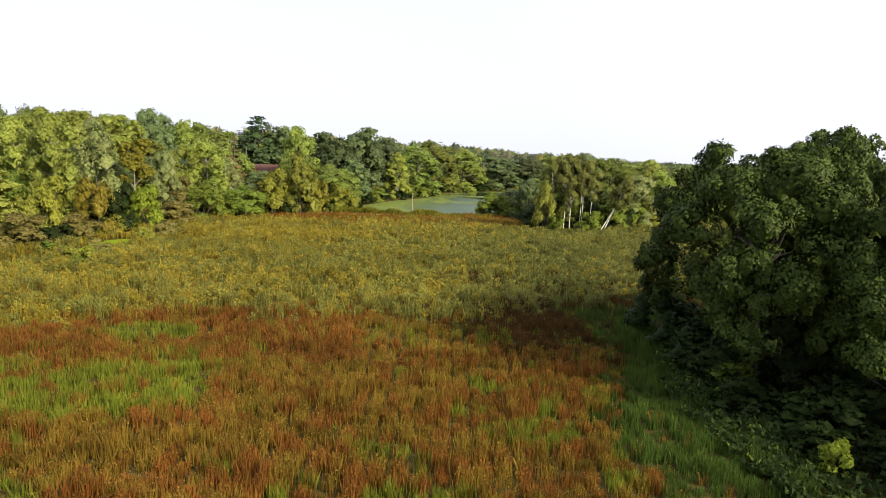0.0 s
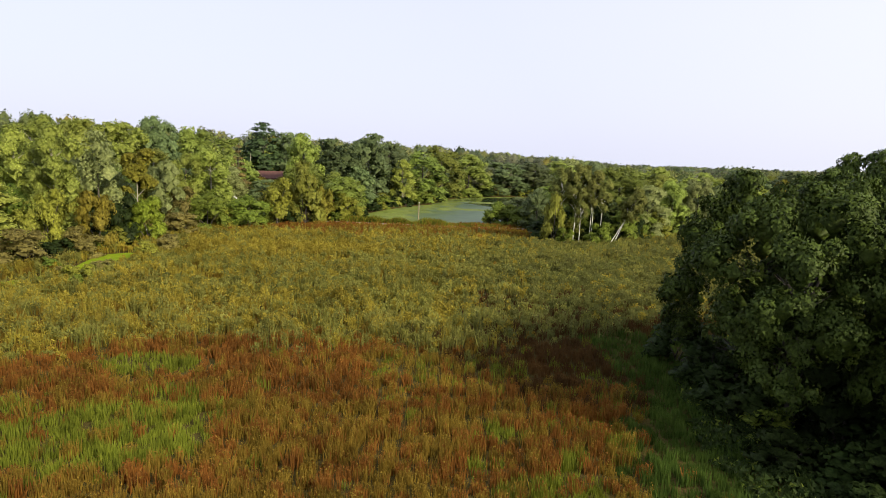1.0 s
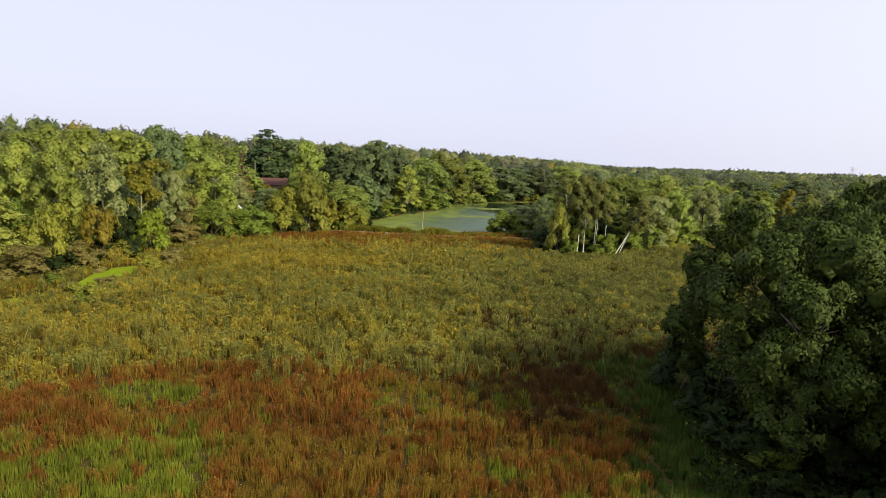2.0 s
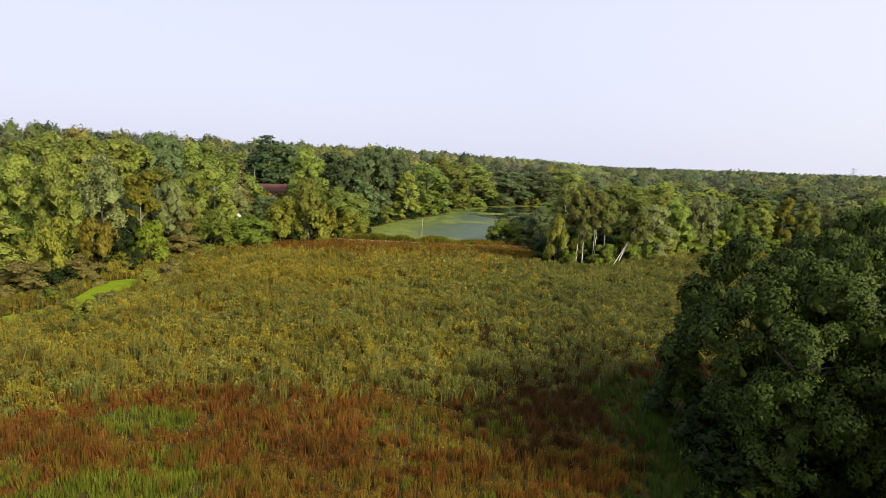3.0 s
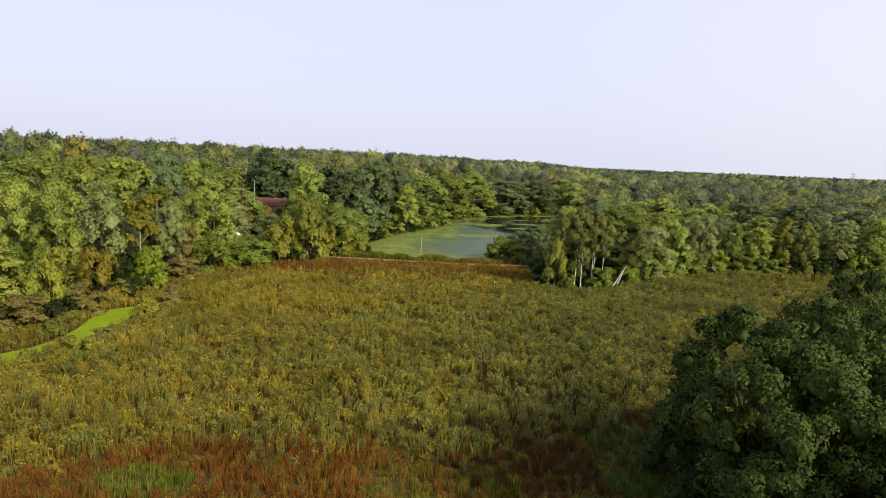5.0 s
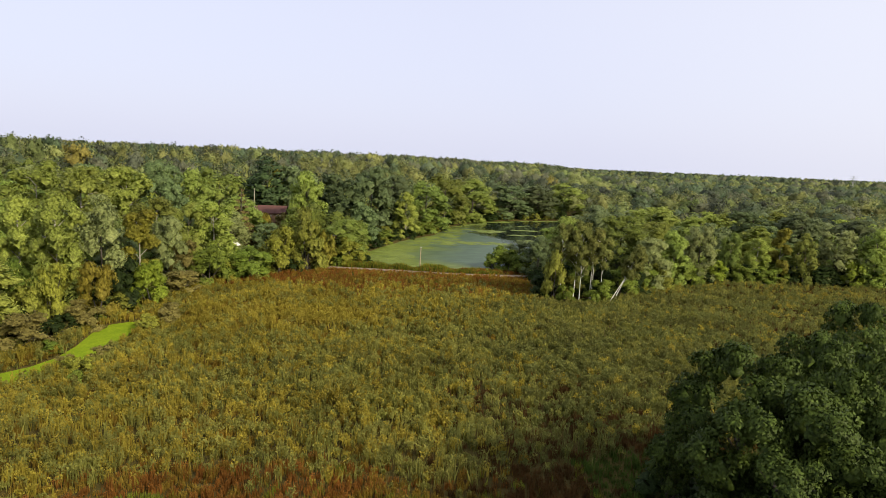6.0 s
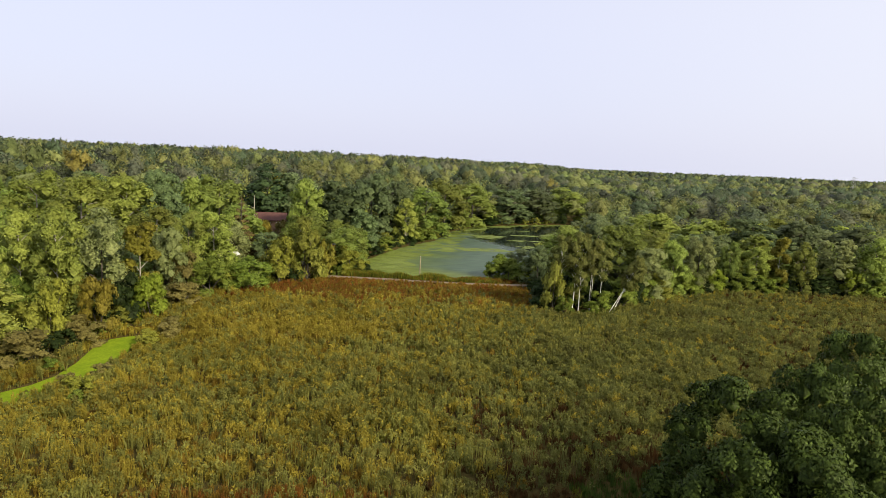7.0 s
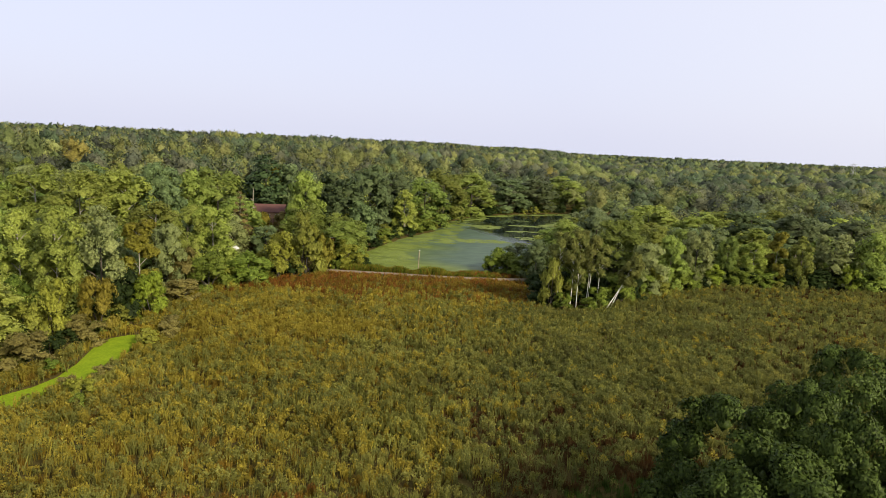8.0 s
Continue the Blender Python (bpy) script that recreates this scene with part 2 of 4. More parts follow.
def clump_leaves(r, centres, radii, count, size, middle, stretch=1.0, rise=0.3, tufts=9, spread_out=0.34, up=0.35, core=0.85, whole=0.9, own=0.22):
    """A crown: leaves in tufts over lumpy clumps, denser on the outer and upper sides, each clump round a dense inner mass of foliage."""
    k = len(centres)
    squash = np.array([1, 1, stretch])
    away = unit(centres - middle)
    tuft_d = unit(unit(r.normal(size=(k, tufts, 3))) + 0.55 * away[:, None] + np.array([0, 0, up]))
    tuft_k = r.uniform(0.75, 1.2, (k, tufts))
    which = r.choice(k, count, p=radii ** 2 / (radii ** 2).sum())
    j = r.integers(0, tufts, count)
    d = unit(tuft_d[which, j] + spread_out * r.normal(size=(count, 3)))
    at = centres[which] + d * (radii[which] * tuft_k[which, j] * r.uniform(0.8, 1.06, count))[:, None] * squash
    nrm = unit(d + 0.55 * r.normal(size=d.shape) + np.array([0, 0, 0.15]))
    a = rise * np.array([0, 0, 1.0]) + 0.7 * r.normal(size=d.shape)
    a = unit(a - (a * nrm).sum(1, keepdims=True) * nrm)
    b = np.cross(nrm, a)
    s = (size * r.uniform(0.6, 1.35, count))[:, None]
    v = np.stack([at + a * s * 0.85, at - a * s * 0.45 + b * s * 0.52, at - a * s * 0.45 - b * s * 0.52], 1).reshape(-1, 3)
    soft = np.repeat(unit(own * d + 0.3 * tuft_d[which, j] + whole * away[which] + 0.22 * r.normal(size=d.shape) + np.array([0, 0, 0.25 * whole])), 3, 0)
    f = np.arange(count * 3).reshape(-1, 3)
    # the dense inner foliage of the larger lumps
    big = radii >= 0.6 * radii.max()
    bv, bf = BALL
    lump = bv * r.uniform(0.85, 1.1, (big.sum(), len(bv), 1))
    cv = (centres[big][:, None] + lump * (core * radii[big])[:, None, None] * squash).reshape(-1, 3)
    cn = unit(np.broadcast_to(bv, lump.shape) * 0.5 + whole * away[big][:, None]).reshape(-1, 3)
    cf = (bf[None] + (np.arange(big.sum()) * len(bv))[:, None, None]).reshape(-1, 3)
    v, f, soft = np.concatenate([v, cv]), np.concatenate([f, cf + len(v)]), np.concatenate([soft, cn])
    return v, f, soft


def crown_clumps(r, kind, h, rad):
    """Centres and radii of the clumps of a crown, its middle, and how far they are drawn upwards."""
    if kind in ("pine", "spruce"):
        c, q = [], []
        levels = 12
        for i in range(levels):
            t = i / (levels - 1)
            if kind == "spruce":
                z, reach = h * (0.1 + 0.86 * t), rad * (1 - t) ** 0.85 + 0.25
            else:
                z, reach = h * (0.3 + 0.64 * t), rad * (0.5 + 0.55 * math.sin(3.0 * (1 - t))) * (1 - 0.3 * t)
            m = max(3, int(7 * (1 - 0.6 * t)))
            for j in range(m):
                w = 2.4 * i + 2 * np.pi * j / m + r.uniform(-0.3, 0.3)
                e = reach * r.uniform(0.5, 0.85)
                c.append((e * math.cos(w), e * math.sin(w), z - 0.25 * e * (kind == "spruce") + r.uniform(-0.3, 0.3)))
                q.append(reach * 0.34 + (0.2 if kind == "spruce" else 0.55))
        return np.array(c), np.array(q), np.array([0, 0, h * 0.4]), 0.55
    # boughs over a dome that is widest low down, and clumps of leaves over each bough
    low, under, boughs, each, wide, lump = {
        "poplar": (0.14, 0.15, 14, 13, 0.42, 0.18), "gold": (0.25, 0.3, 8, 7, 0.44, 0.24), "willow": (0.12, 0.15, 14, 13, 0.42, 0.18), "birch": (0.7, 0.75, 7, 6, 0.46, 0.24),
        "oak": (0.5, 0.58, 20, 7, 0.32, 0.145), "broad": (0.12, 0.15, 14, 13, 0.42, 0.18), "broad_dark": (0.12, 0.15, 14, 13, 0.42, 0.18)}.get(kind, (0.1, 0.15, 8, 9, 0.46, 0.23))
    mid, half = h * low, h * (1 - low)
    i = np.arange(boughs) + 0.5
    zc = 1 - (1 + under) * i / boughs
    w = i * 2.399963 + r.uniform(-0.4, 0.4, boughs)
    ring = np.sqrt(np.clip(1 - zc ** 2, 0.02, 1)) ** (0.8 if kind == "oak" else 0.55)
    size = rad * wide * r.uniform(0.78, 1.22, boughs)
    tall = min(max(0.5 * half / rad, 0.8), 1.2)
    reach = r.uniform(0.85, 1.12, boughs) * (rad - 0.95 * size)
    b = np.stack([ring * np.cos(w) * reach, ring * np.sin(w) * reach, mid + zc * (half - 0.9 * size * tall) * r.uniform(0.9, 1.04, boughs)], 1)
    out = unit(b - np.array([0, 0, mid]))
    d = unit(unit(r.normal(size=(boughs, each, 3))) + 0.65 * out[:, None] + np.array([0, 0, 0.35]))
    c = (b[:, None] + d * (size * 0.8)[:, None, None] * np.array([1, 1, tall])).reshape(-1, 3)
    q = rad * lump * r.uniform(0.65, 1.35, len(c))
    heart = np.repeat(b - np.array([0, 0, 0.35]) * size[:, None] - 0.3 * out * size[:, None], each, 0)
    # the dense inside of each bough
    return np.concatenate([c, b]), np.concatenate([q, 0.72 * size]), np.concatenate([heart, b - out]), 0.9


LABEL = {
    "poplar": ("light green poplar with an upright leafy crown", "tree"),
    "willow": ("grey-green feathery willow tree at the wood's edge", "tree"),
    "broad": ("mid-green broadleaf tree with a rounded crown", "tree"),
    "broad_dark": ("dark green broadleaf tree with a dense crown", "tree"),
    "gold": ("slender tree with leaves turning yellow", "tree"),
    "pine": ("tall dark green pine with open branches", "tree"),
    "spruce": ("brownish conical spruce among green trees", "tree"),
    "birch": ("white-barked birch with a thin yellowish crown", "tree"),
    "birchlean": ("leaning white-barked birch at the marsh edge", "tree"),
    "oak": ("large dark green oak beside the marsh", "tree"),
    "bush_olive": ("olive green willow bush at the marsh edge", "bush"),
    "bush_green": ("leafy green bush at the marsh edge", "bush"),
    "bush_yellow": ("yellow-green willow bush at the marsh edge", "bush"),
    "bush_orange": ("bush with leaves turning orange", "bush"),
    "bush_brown": ("brownish half-bare bush at the marsh edge", "bush"),
    "bush_dark": ("deep green dense bush", "bush"),
    "bush_bright": ("bright yellow-green leafy sapling", "bush"),
    "bush_gold": ("small bush with golden yellow leaves", "bush"),
}
SIZE = {"oak": (14.0, 5.6), "birch": (14.0, 2.8), "birchlean": (13.0, 2.8), "pine": (20.0, 4.8), "spruce": (16.0, 3.6), "gold": (14.0, 2.8), "poplar": (16.0, 4.2)}


def make_tree(kind, seed, near):
    """A tree or bush at the origin: Empty > trunk, crown. Its own height and radius are in SIZE."""
    r = np.random.default_rng(seed)
    base = "birch" if kind == "birchlean" else kind
    bush = kind.startswith("bush")
    h, rad = SIZE.get(kind, (6.0, 2.8) if bush else (15.0, 5.0))
    ob = new("bush" if bush else {"birchlean": "birch_tree", "broad": "broadleaf_tree", "broad_dark": "broadleaf_tree", "gold": "turning_tree"}.get(kind, kind + "_tree"))
    tagged(ob, *LABEL[kind], group="bushes" if bush else "trees of the wood")
    c, q, middle, stretch = crown_clumps(r, base, h, rad)
    wood = []
    if bush:
        for i in range(6):
            e = c[r.integers(0, len(c))]
            p0 = np.array([*r.uniform(-0.3, 0.3, 2), -0.2])
            wood.append(tube([p0, p0 * 0.5 + e * np.array([0.35, 0.35, 0.5]), e], [0.09, 0.06, 0.02], 4))
    else:
        thick = {"oak": 0.36, "birch": 0.12, "gold": 0.15, "poplar": 0.2}.get(base, 0.24)
        top = h * (0.97 if base in ("pine", "spruce") else 0.55 if base == "oak" else 0.78)
        bend = r.uniform(-0.25, 0.25, 2) * (2.0 if base == "oak" else 1.0)
        line = [np.array([bend[0] * math.sin(2 * t), bend[1] * math.sin(2.6 * t), -0.4 + t * (top + 0.4)]) for t in np.linspace(0, 1, 7)]
        wood.append(tube(line, [thick * (1.25 if i == 0 else 1 - 0.8 * i / 6) for i in range(7)], 8))
        for i in r.choice(len(c), min(len(c), 26 if base == "oak" else 12), replace=False):
            e = c[i]
            z0 = min(max(e[2] - 0.5 * math.hypot(e[0], e[1]) - 0.8, h * 0.16), top * 0.95)
            k = (z0 + 0.4) / (top + 0.4)
            p0 = np.array([bend[0] * math.sin(2 * k), bend[1] * math.sin(2.6 * k), z0])
            e = p0 + (e - p0) * (0.45 if base == "oak" else 0.72)
            m = (p0 + e) / 2 + np.array([0, 0, 0.25]) + r.normal(size=3) * 0.15
            wood.append(tube([p0, m, e], [thick * 0.34, thick * 0.22, 0.02], 5))
    bark = WHITE_BARK if base == "birch" else OAK_BARK if base == "oak" else PALE_BARK if base in ("poplar", "gold") else BARK
    part("trunk", mesh_of(kind + "_trunk", *join(wood), [bark], flat=False), ob)
    if base == "oak":
        v, f, soft = clump_leaves(r, c, q, 44000, 0.15, middle, stretch, 0.3, 10, 0.3, 0.5, 0.6, 0.3, 0.7)
    elif base in ("pine", "spruce"):
        v, f, soft = clump_leaves(r, c, q, 5200 if near else 3600, 0.36 if near else 0.44, middle, stretch, 0.1 if base == "pine" else -0.3, 10, 0.3, 0.2, 0.6)
    elif base == "birch":
        v, f, soft = clump_leaves(r, c, q, 3600, 0.25, middle, stretch, 0.3, 10, 0.34, 0.3, 0.6)
    elif bush:
        v, f, soft = clump_leaves(r, c, q, 2200 if near else 800, 0.24 if near else 0.42, middle, stretch, 0.4, 12, 0.5)
    else:
        v, f, soft = clump_leaves(r, c, q, 6600 if near else 3000, 0.29 if near else 0.45, middle, stretch, 0.5 if base == "poplar" else 0.3, 9, 0.6)
    part("crown", mesh_of(kind + "_crown", v, f, [LEAF[base]], normals=soft), ob)
    return ob


PROTO = {}
PLACED = []


def plant(kind, x, y, top, rad, variant=None, lean=(0.0, 0.0)):
    """Stands a tree of that kind at x, y with its top at that height."""
    r = np.random.default_rng(int(abs(x) * 131 + abs(y) * 17) + 5)
    number = 1 if kind in ("birchlean", "spruce", "pine", "bush_gold", "bush_orange") else 2 if kind != "oak" else 3
    near = (rad > 2.2 and math.hypot(x, y) < 165) if kind.startswith("bush") else math.hypot(x, y) < 172
    key = (kind, int(r.integers(0, number)) if variant is None else variant % number, near)
    g = float(ground_z(x, y)) - 0.05
    h0, r0 = SIZE.get(kind, (6.0, 2.8) if kind.startswith("bush") else (15.0, 5.0))
    wide = 1.0 if kind in ("oak", "pine", "spruce", "birch", "birchlean") else 1.1 if kind.startswith("bush") else 1.22
    s = (wide * rad / r0, wide * rad / r0, max(top - g, 1.2) / h0)
    m = Matrix.LocRotScale((x, y, g), Euler((lean[0], lean[1], 0)).to_matrix().to_quaternion() @ Euler((0, 0, r.uniform(0, 6.28))).to_quaternion(), s)
    PLACED.append((x, y, rad))
    if key not in PROTO:
        PROTO[key] = make_tree(kind, 100 + 7 * len(PROTO), near)
        PROTO[key].matrix_basis = m
        return PROTO[key]
    a = PROTO[key]
    return copy_thing(a, m @ Matrix.Diagonal((1 / a.scale[0], 1 / a.scale[1], 1 / a.scale[2], 1)))


# ---- ground, water, trail ----
def ground_material():
    m, n, l, p = material("marsh_ground")
    big, mid, fine = noise_node(n, l, 0.06, 4), noise_node(n, l, 0.7, 4), noise_node(n, l, 6.0, 3)
    a = mix_rgb(n, l, ramp(n, l, big.outputs[0], 0.35, 0.65), (0.07, 0.055, 0.015), (0.06, 0.056, 0.015))
    b = mix_rgb(n, l, ramp(n, l, mid.outputs[0], 0.3, 0.7), a, (0.078, 0.058, 0.019))
    l.new(mix_rgb(n, l, ramp(n, l, fine.outputs[0], 0.4, 0.85), b, (0.044, 0.035, 0.011)), p.inputs["Base Color"])
    p.inputs["Roughness"].default_value = 0.95
    p.inputs["Specular IOR Level"].default_value = 0.05
    bp = n.new("ShaderNodeBump")
    bp.inputs["Strength"].default_value, bp.inputs["Distance"].default_value = 0.6, 0.2
    l.new(fine.outputs[0], bp.inputs["Height"])
    l.new(bp.outputs[0], p.inputs["Normal"])
    return m


def axis(dense_lo, dense_hi, step, lo, hi):
    mid = np.arange(dense_lo, dense_hi + step, step)
    up = dense_hi + step * np.cumsum(1.18 ** np.arange(1, 60))
    dn = dense_lo - step * np.cumsum(1.18 ** np.arange(1, 60))
    return np.concatenate([dn[dn > lo][::-1], mid, up[up < hi]])


def build_ground():
    xs, ys = axis(-90, 110, 2.2, -4200, 4200), axis(10, 310, 2.2, -1500, 4800)
    gx, gy = np.meshgrid(xs, ys)
    gz = ground_z(gx, gy) + 0.12 * (value_noise(gx, gy, 3.0, 8) - 0.5)
    nx, ny = len(xs), len(ys)
    i = (np.arange(ny - 1)[:, None] * nx + np.arange(nx - 1)).ravel()
    me = mesh_of("ground", np.stack([gx, gy, gz], -1).reshape(-1, 3), np.stack([i, i + 1, i + nx + 1, i + nx], 1), [ground_material()], flat=False)
    tagged(new("ground", me), "dark peaty marsh ground rising to wooded slopes", "ground", kind="structure")


def grow(poly, by):
    c = poly.mean(0)
    d = unit(poly - c)
    return poly + d * by


def sheet(poly, z, mat, name):
    bm = bmesh.new()
    bm.faces.new([bm.verts.new((x, y, z)) for x, y in poly])
    bmesh.ops.triangulate(bm, faces=bm.faces[:])
    me = bpy.data.meshes.new(name)
    bm.to_mesh(me)
    bm.free()
    me.materials.append(mat)
    return new(name, me)


def pond_material():
    """Dark still water under a broken skin of green algae, thick by the near shore and thin further out."""
    m, n, l, p = material("pond_water")
    tc, sep = n.new("ShaderNodeTexCoord"), n.new("ShaderNodeSeparateXYZ")
    l.new(tc.outputs["Object"], sep.inputs[0])
    mp = n.new("ShaderNodeMapping")
    mp.inputs["Scale"].default_value = (0.5, 1.0, 1.0)
    l.new(tc.outputs["Object"], mp.inputs[0])
    wide, fine = n.new("ShaderNodeTexNoise"), n.new("ShaderNodeTexNoise")
    wide.inputs["Scale"].default_value, wide.inputs["Detail"].default_value = 0.05, 5
    fine.inputs["Scale"].default_value, fine.inputs["Detail"].default_value = 0.5, 4
    l.new(mp.outputs[0], wide.inputs["Vector"])
    l.new(mp.outputs[0], fine.inputs["Vector"])
    # skin of algae: thick where y is small or x is far to the left
    k = n.new("ShaderNodeMath")
    k.operation = "MULTIPLY_ADD"
    l.new(sep.outputs[0], k.inputs[0])
    k.inputs[1].default_value = -1.5
    far = n.new("ShaderNodeMath")
    far.operation = "MULTIPLY_ADD"
    l.new(sep.outputs[1], far.inputs[0])
    far.inputs[1].default_value, far.inputs[2].default_value = 0.55, -118.0
    inv = n.new("ShaderNodeMath")
    inv.operation = "SUBTRACT"
    l.new(k.outputs[0], inv.inputs[0])
    k.inputs[2].default_value = 0.0
    l.new(far.outputs[0], inv.inputs[1])
    s = n.new("ShaderNodeMath")
    s.operation = "MULTIPLY_ADD"
    l.new(wide.outputs[0], s.inputs[0])
    s.inputs[1].default_value = 60.0
    l.new(inv.outputs[0], s.inputs[2])
    algae = ramp(n, l, s.outputs[0], 48.0, 72.0)
    film = ramp(n, l, s.outputs[0], -2.0, 12.0)
    thick = mix_rgb(n, l, ramp(n, l, fine.outputs[0], 0.3, 0.7), (0.085, 0.115, 0.018), (0.135, 0.165, 0.03))
    water = mix_rgb(n, l, film, (0.012, 0.018, 0.014), mix_rgb(n, l, ramp(n, l, fine.outputs[0], 0.35, 0.7), (0.046, 0.074, 0.046), (0.078, 0.116, 0.072)))
    l.new(mix_rgb(n, l, algae, water, thick), p.inputs["Base Color"])
    rough = n.new("ShaderNodeMapRange")
    rough.inputs[3].default_value, rough.inputs[4].default_value = 0.06, 0.35
    l.new(film, rough.inputs[0])
    l.new(rough.outputs[0], p.inputs["Roughness"])
    spec = n.new("ShaderNodeMapRange")
    spec.inputs[3].default_value, spec.inputs[4].default_value = 0.5, 0.07
    l.new(film, spec.inputs[0])
    l.new(spec.outputs[0], p.inputs["Specular IOR Level"])
    p.inputs["IOR"].default_value = 1.33
    bp = n.new("ShaderNodeBump")
    bp.inputs["Strength"].default_value, bp.inputs["Distance"].default_value = 0.08, 0.05
    l.new(fine.outputs[0], bp.inputs["Height"])
    l.new(bp.outputs[0], p.inputs["Normal"])
    return m


build_ground()
tagged(sheet(grow(POND, 2.5), -0.22, pond_material(), "pond_water"), "still pond partly covered by green algae", "water", kind="structure")
tagged(sheet(CANAL, -0.12, plain_material("duckweed", (0.125, 0.19, 0.008), (0.19, 0.255, 0.012), 0.5, 0.85, 0.1, shine=0.05), "ditch_water"), "ditch covered with bright green duckweed", "water", kind="structure")


def build_trail():
    line = [(-40, 145), (-30, 145.7), (-22, 145.7), (-14, 145.3), (-6, 144.5), (2, 144.4), (10, 145.1), (18, 146.7), (26, 151), (34, 158)]
    v, f = [], []
    for i, (x, y) in enumerate(line):
        for j, o in enumerate((-1.1, -0.4, 0.4, 1.1)):
            v.append((x, y + o * (1 + 0.2 * math.sin(i * 2.3)), 0.22 + (0.06 if j in (1, 2) else -0.12)))
        if i:
            for j in range(3):
                p = (i - 1) * 4 + j
                f.append((p, p + 4, p + 5, p + 1))
    me = mesh_of("trail", v, f, [plain_material("bare_dirt", (0.14, 0.1, 0.06), (0.22, 0.165, 0.105), 0.8)], flat=False)
    tagged(new("trail", me), "bare dirt trail along the pond bank", "path", kind="structure")


build_trail()


def build_algae_mats():
    """Floating mats of algae and lily pads in broken streaks along the pond's shores."""
    r = np.random.default_rng(88)
    v, f = [], []
    x, y = r.uniform(-25, 58, 9000), r.uniform(152, 306, 9000)
    d = -outside(POND, x, y)
    rim = 3.0 + 5.0 * value_noise(x, y, 14, 2) + 4.0 * (x < 0)
    k = (d > 0.2) & ((d < rim) | (value_noise(x * 0.6, y * 1.6, 9, 4) > 0.74)) & ((y > 196) | (x < -8)) & (r.random(9000) < 0.5)
    for a, b in zip(x[k], y[k]):
        size, n = r.uniform(0.5, 1.6), len(v)
        for i in range(8):
            w, e = i * math.pi / 4, size * r.uniform(0.6, 1.2)
            v.append((a + 1.7 * e * math.cos(w), b + 0.8 * e * math.sin(w), -0.205 + 0.006 * r.random()))
        f += [(n, n + i, n + i + 1) for i in range(1, 7)]
    m = leaf_material("floating_algae", (0.085, 0.115, 0.02), (0.14, 0.175, 0.035), (0.1, 0.13, 0.025), 0.0, 0.2, 0.0, 0.6)
    tagged(new("algae_mats", mesh_of("algae_mats", v, f, [m])), "yellow-green floating algae mats near the pond shore", "algae", kind="stuff")


build_algae_mats()

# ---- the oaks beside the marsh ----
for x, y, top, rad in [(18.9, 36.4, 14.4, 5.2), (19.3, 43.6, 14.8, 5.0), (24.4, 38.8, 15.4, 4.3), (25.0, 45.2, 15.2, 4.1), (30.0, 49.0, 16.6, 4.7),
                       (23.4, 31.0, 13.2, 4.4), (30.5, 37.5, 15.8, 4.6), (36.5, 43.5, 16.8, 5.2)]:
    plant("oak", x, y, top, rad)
# unseen trees out of view to the right, added only to block the sun
for x, y, top, rad in [(30, 27, 13, 5), (38, 33, 15, 6), (35, 20, 14, 6), (45, 40, 15, 6), (28, 6, 13, 6), (40, 8, 15, 6), (44, 24, 15, 6)]:
    plant("broad_dark", x, y, top, rad)
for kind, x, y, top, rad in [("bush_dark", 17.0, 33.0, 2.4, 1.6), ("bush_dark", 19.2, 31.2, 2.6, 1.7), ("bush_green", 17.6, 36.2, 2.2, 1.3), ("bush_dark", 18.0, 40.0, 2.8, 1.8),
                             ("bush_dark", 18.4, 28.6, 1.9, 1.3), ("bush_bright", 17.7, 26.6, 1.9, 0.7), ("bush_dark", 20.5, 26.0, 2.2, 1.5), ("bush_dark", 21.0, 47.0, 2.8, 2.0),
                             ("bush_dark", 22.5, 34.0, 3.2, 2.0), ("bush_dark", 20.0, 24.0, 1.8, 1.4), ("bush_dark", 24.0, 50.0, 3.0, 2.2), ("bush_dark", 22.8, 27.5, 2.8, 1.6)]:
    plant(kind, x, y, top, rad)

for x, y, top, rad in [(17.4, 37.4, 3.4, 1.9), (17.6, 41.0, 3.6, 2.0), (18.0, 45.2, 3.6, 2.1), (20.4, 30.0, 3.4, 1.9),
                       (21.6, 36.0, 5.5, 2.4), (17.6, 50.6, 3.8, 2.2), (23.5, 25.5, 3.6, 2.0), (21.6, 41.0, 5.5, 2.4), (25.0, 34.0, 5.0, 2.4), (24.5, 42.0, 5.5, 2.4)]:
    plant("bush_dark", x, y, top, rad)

# ---- edge of the wood along the ditch ----
for kind, x, y, top, rad in [
        ("bush_brown", -53.8, 77, 5.0, 3.1), ("bush_green", -60.2, 86, 9.7, 3.0), ("bush_yellow", -57.0, 88, 9.3, 2.7), ("bush_orange", -53.0, 93, 9.3, 2.5),
        ("bush_brown", -52.2, 88, 4.0, 2.5), ("bush_dark", -52.9, 100, 8.0, 2.5), ("bush_bright", -49.9, 102, 8.0, 2.8), ("bush_dark", -53.5, 82, 2.7, 1.8),
        ("bush_brown", -49.4, 113, 4.3, 3.5), ("bush_green", -48.0, 122, 7.4, 3.6), ("bush_green", -42.6, 129, 6.8, 4.2), ("bush_olive", -47.1, 126, 4.2, 2.9),
        ("bush_yellow", -38.9, 137, 10.3, 4.0), ("bush_olive", -34.2, 143, 13.5, 4.0), ("bush_gold", -30.6, 147, 8.4, 2.1), ("bush_yellow", -26.1, 151, 6.6, 3.6)]:
    plant(kind, x, y, top, rad)
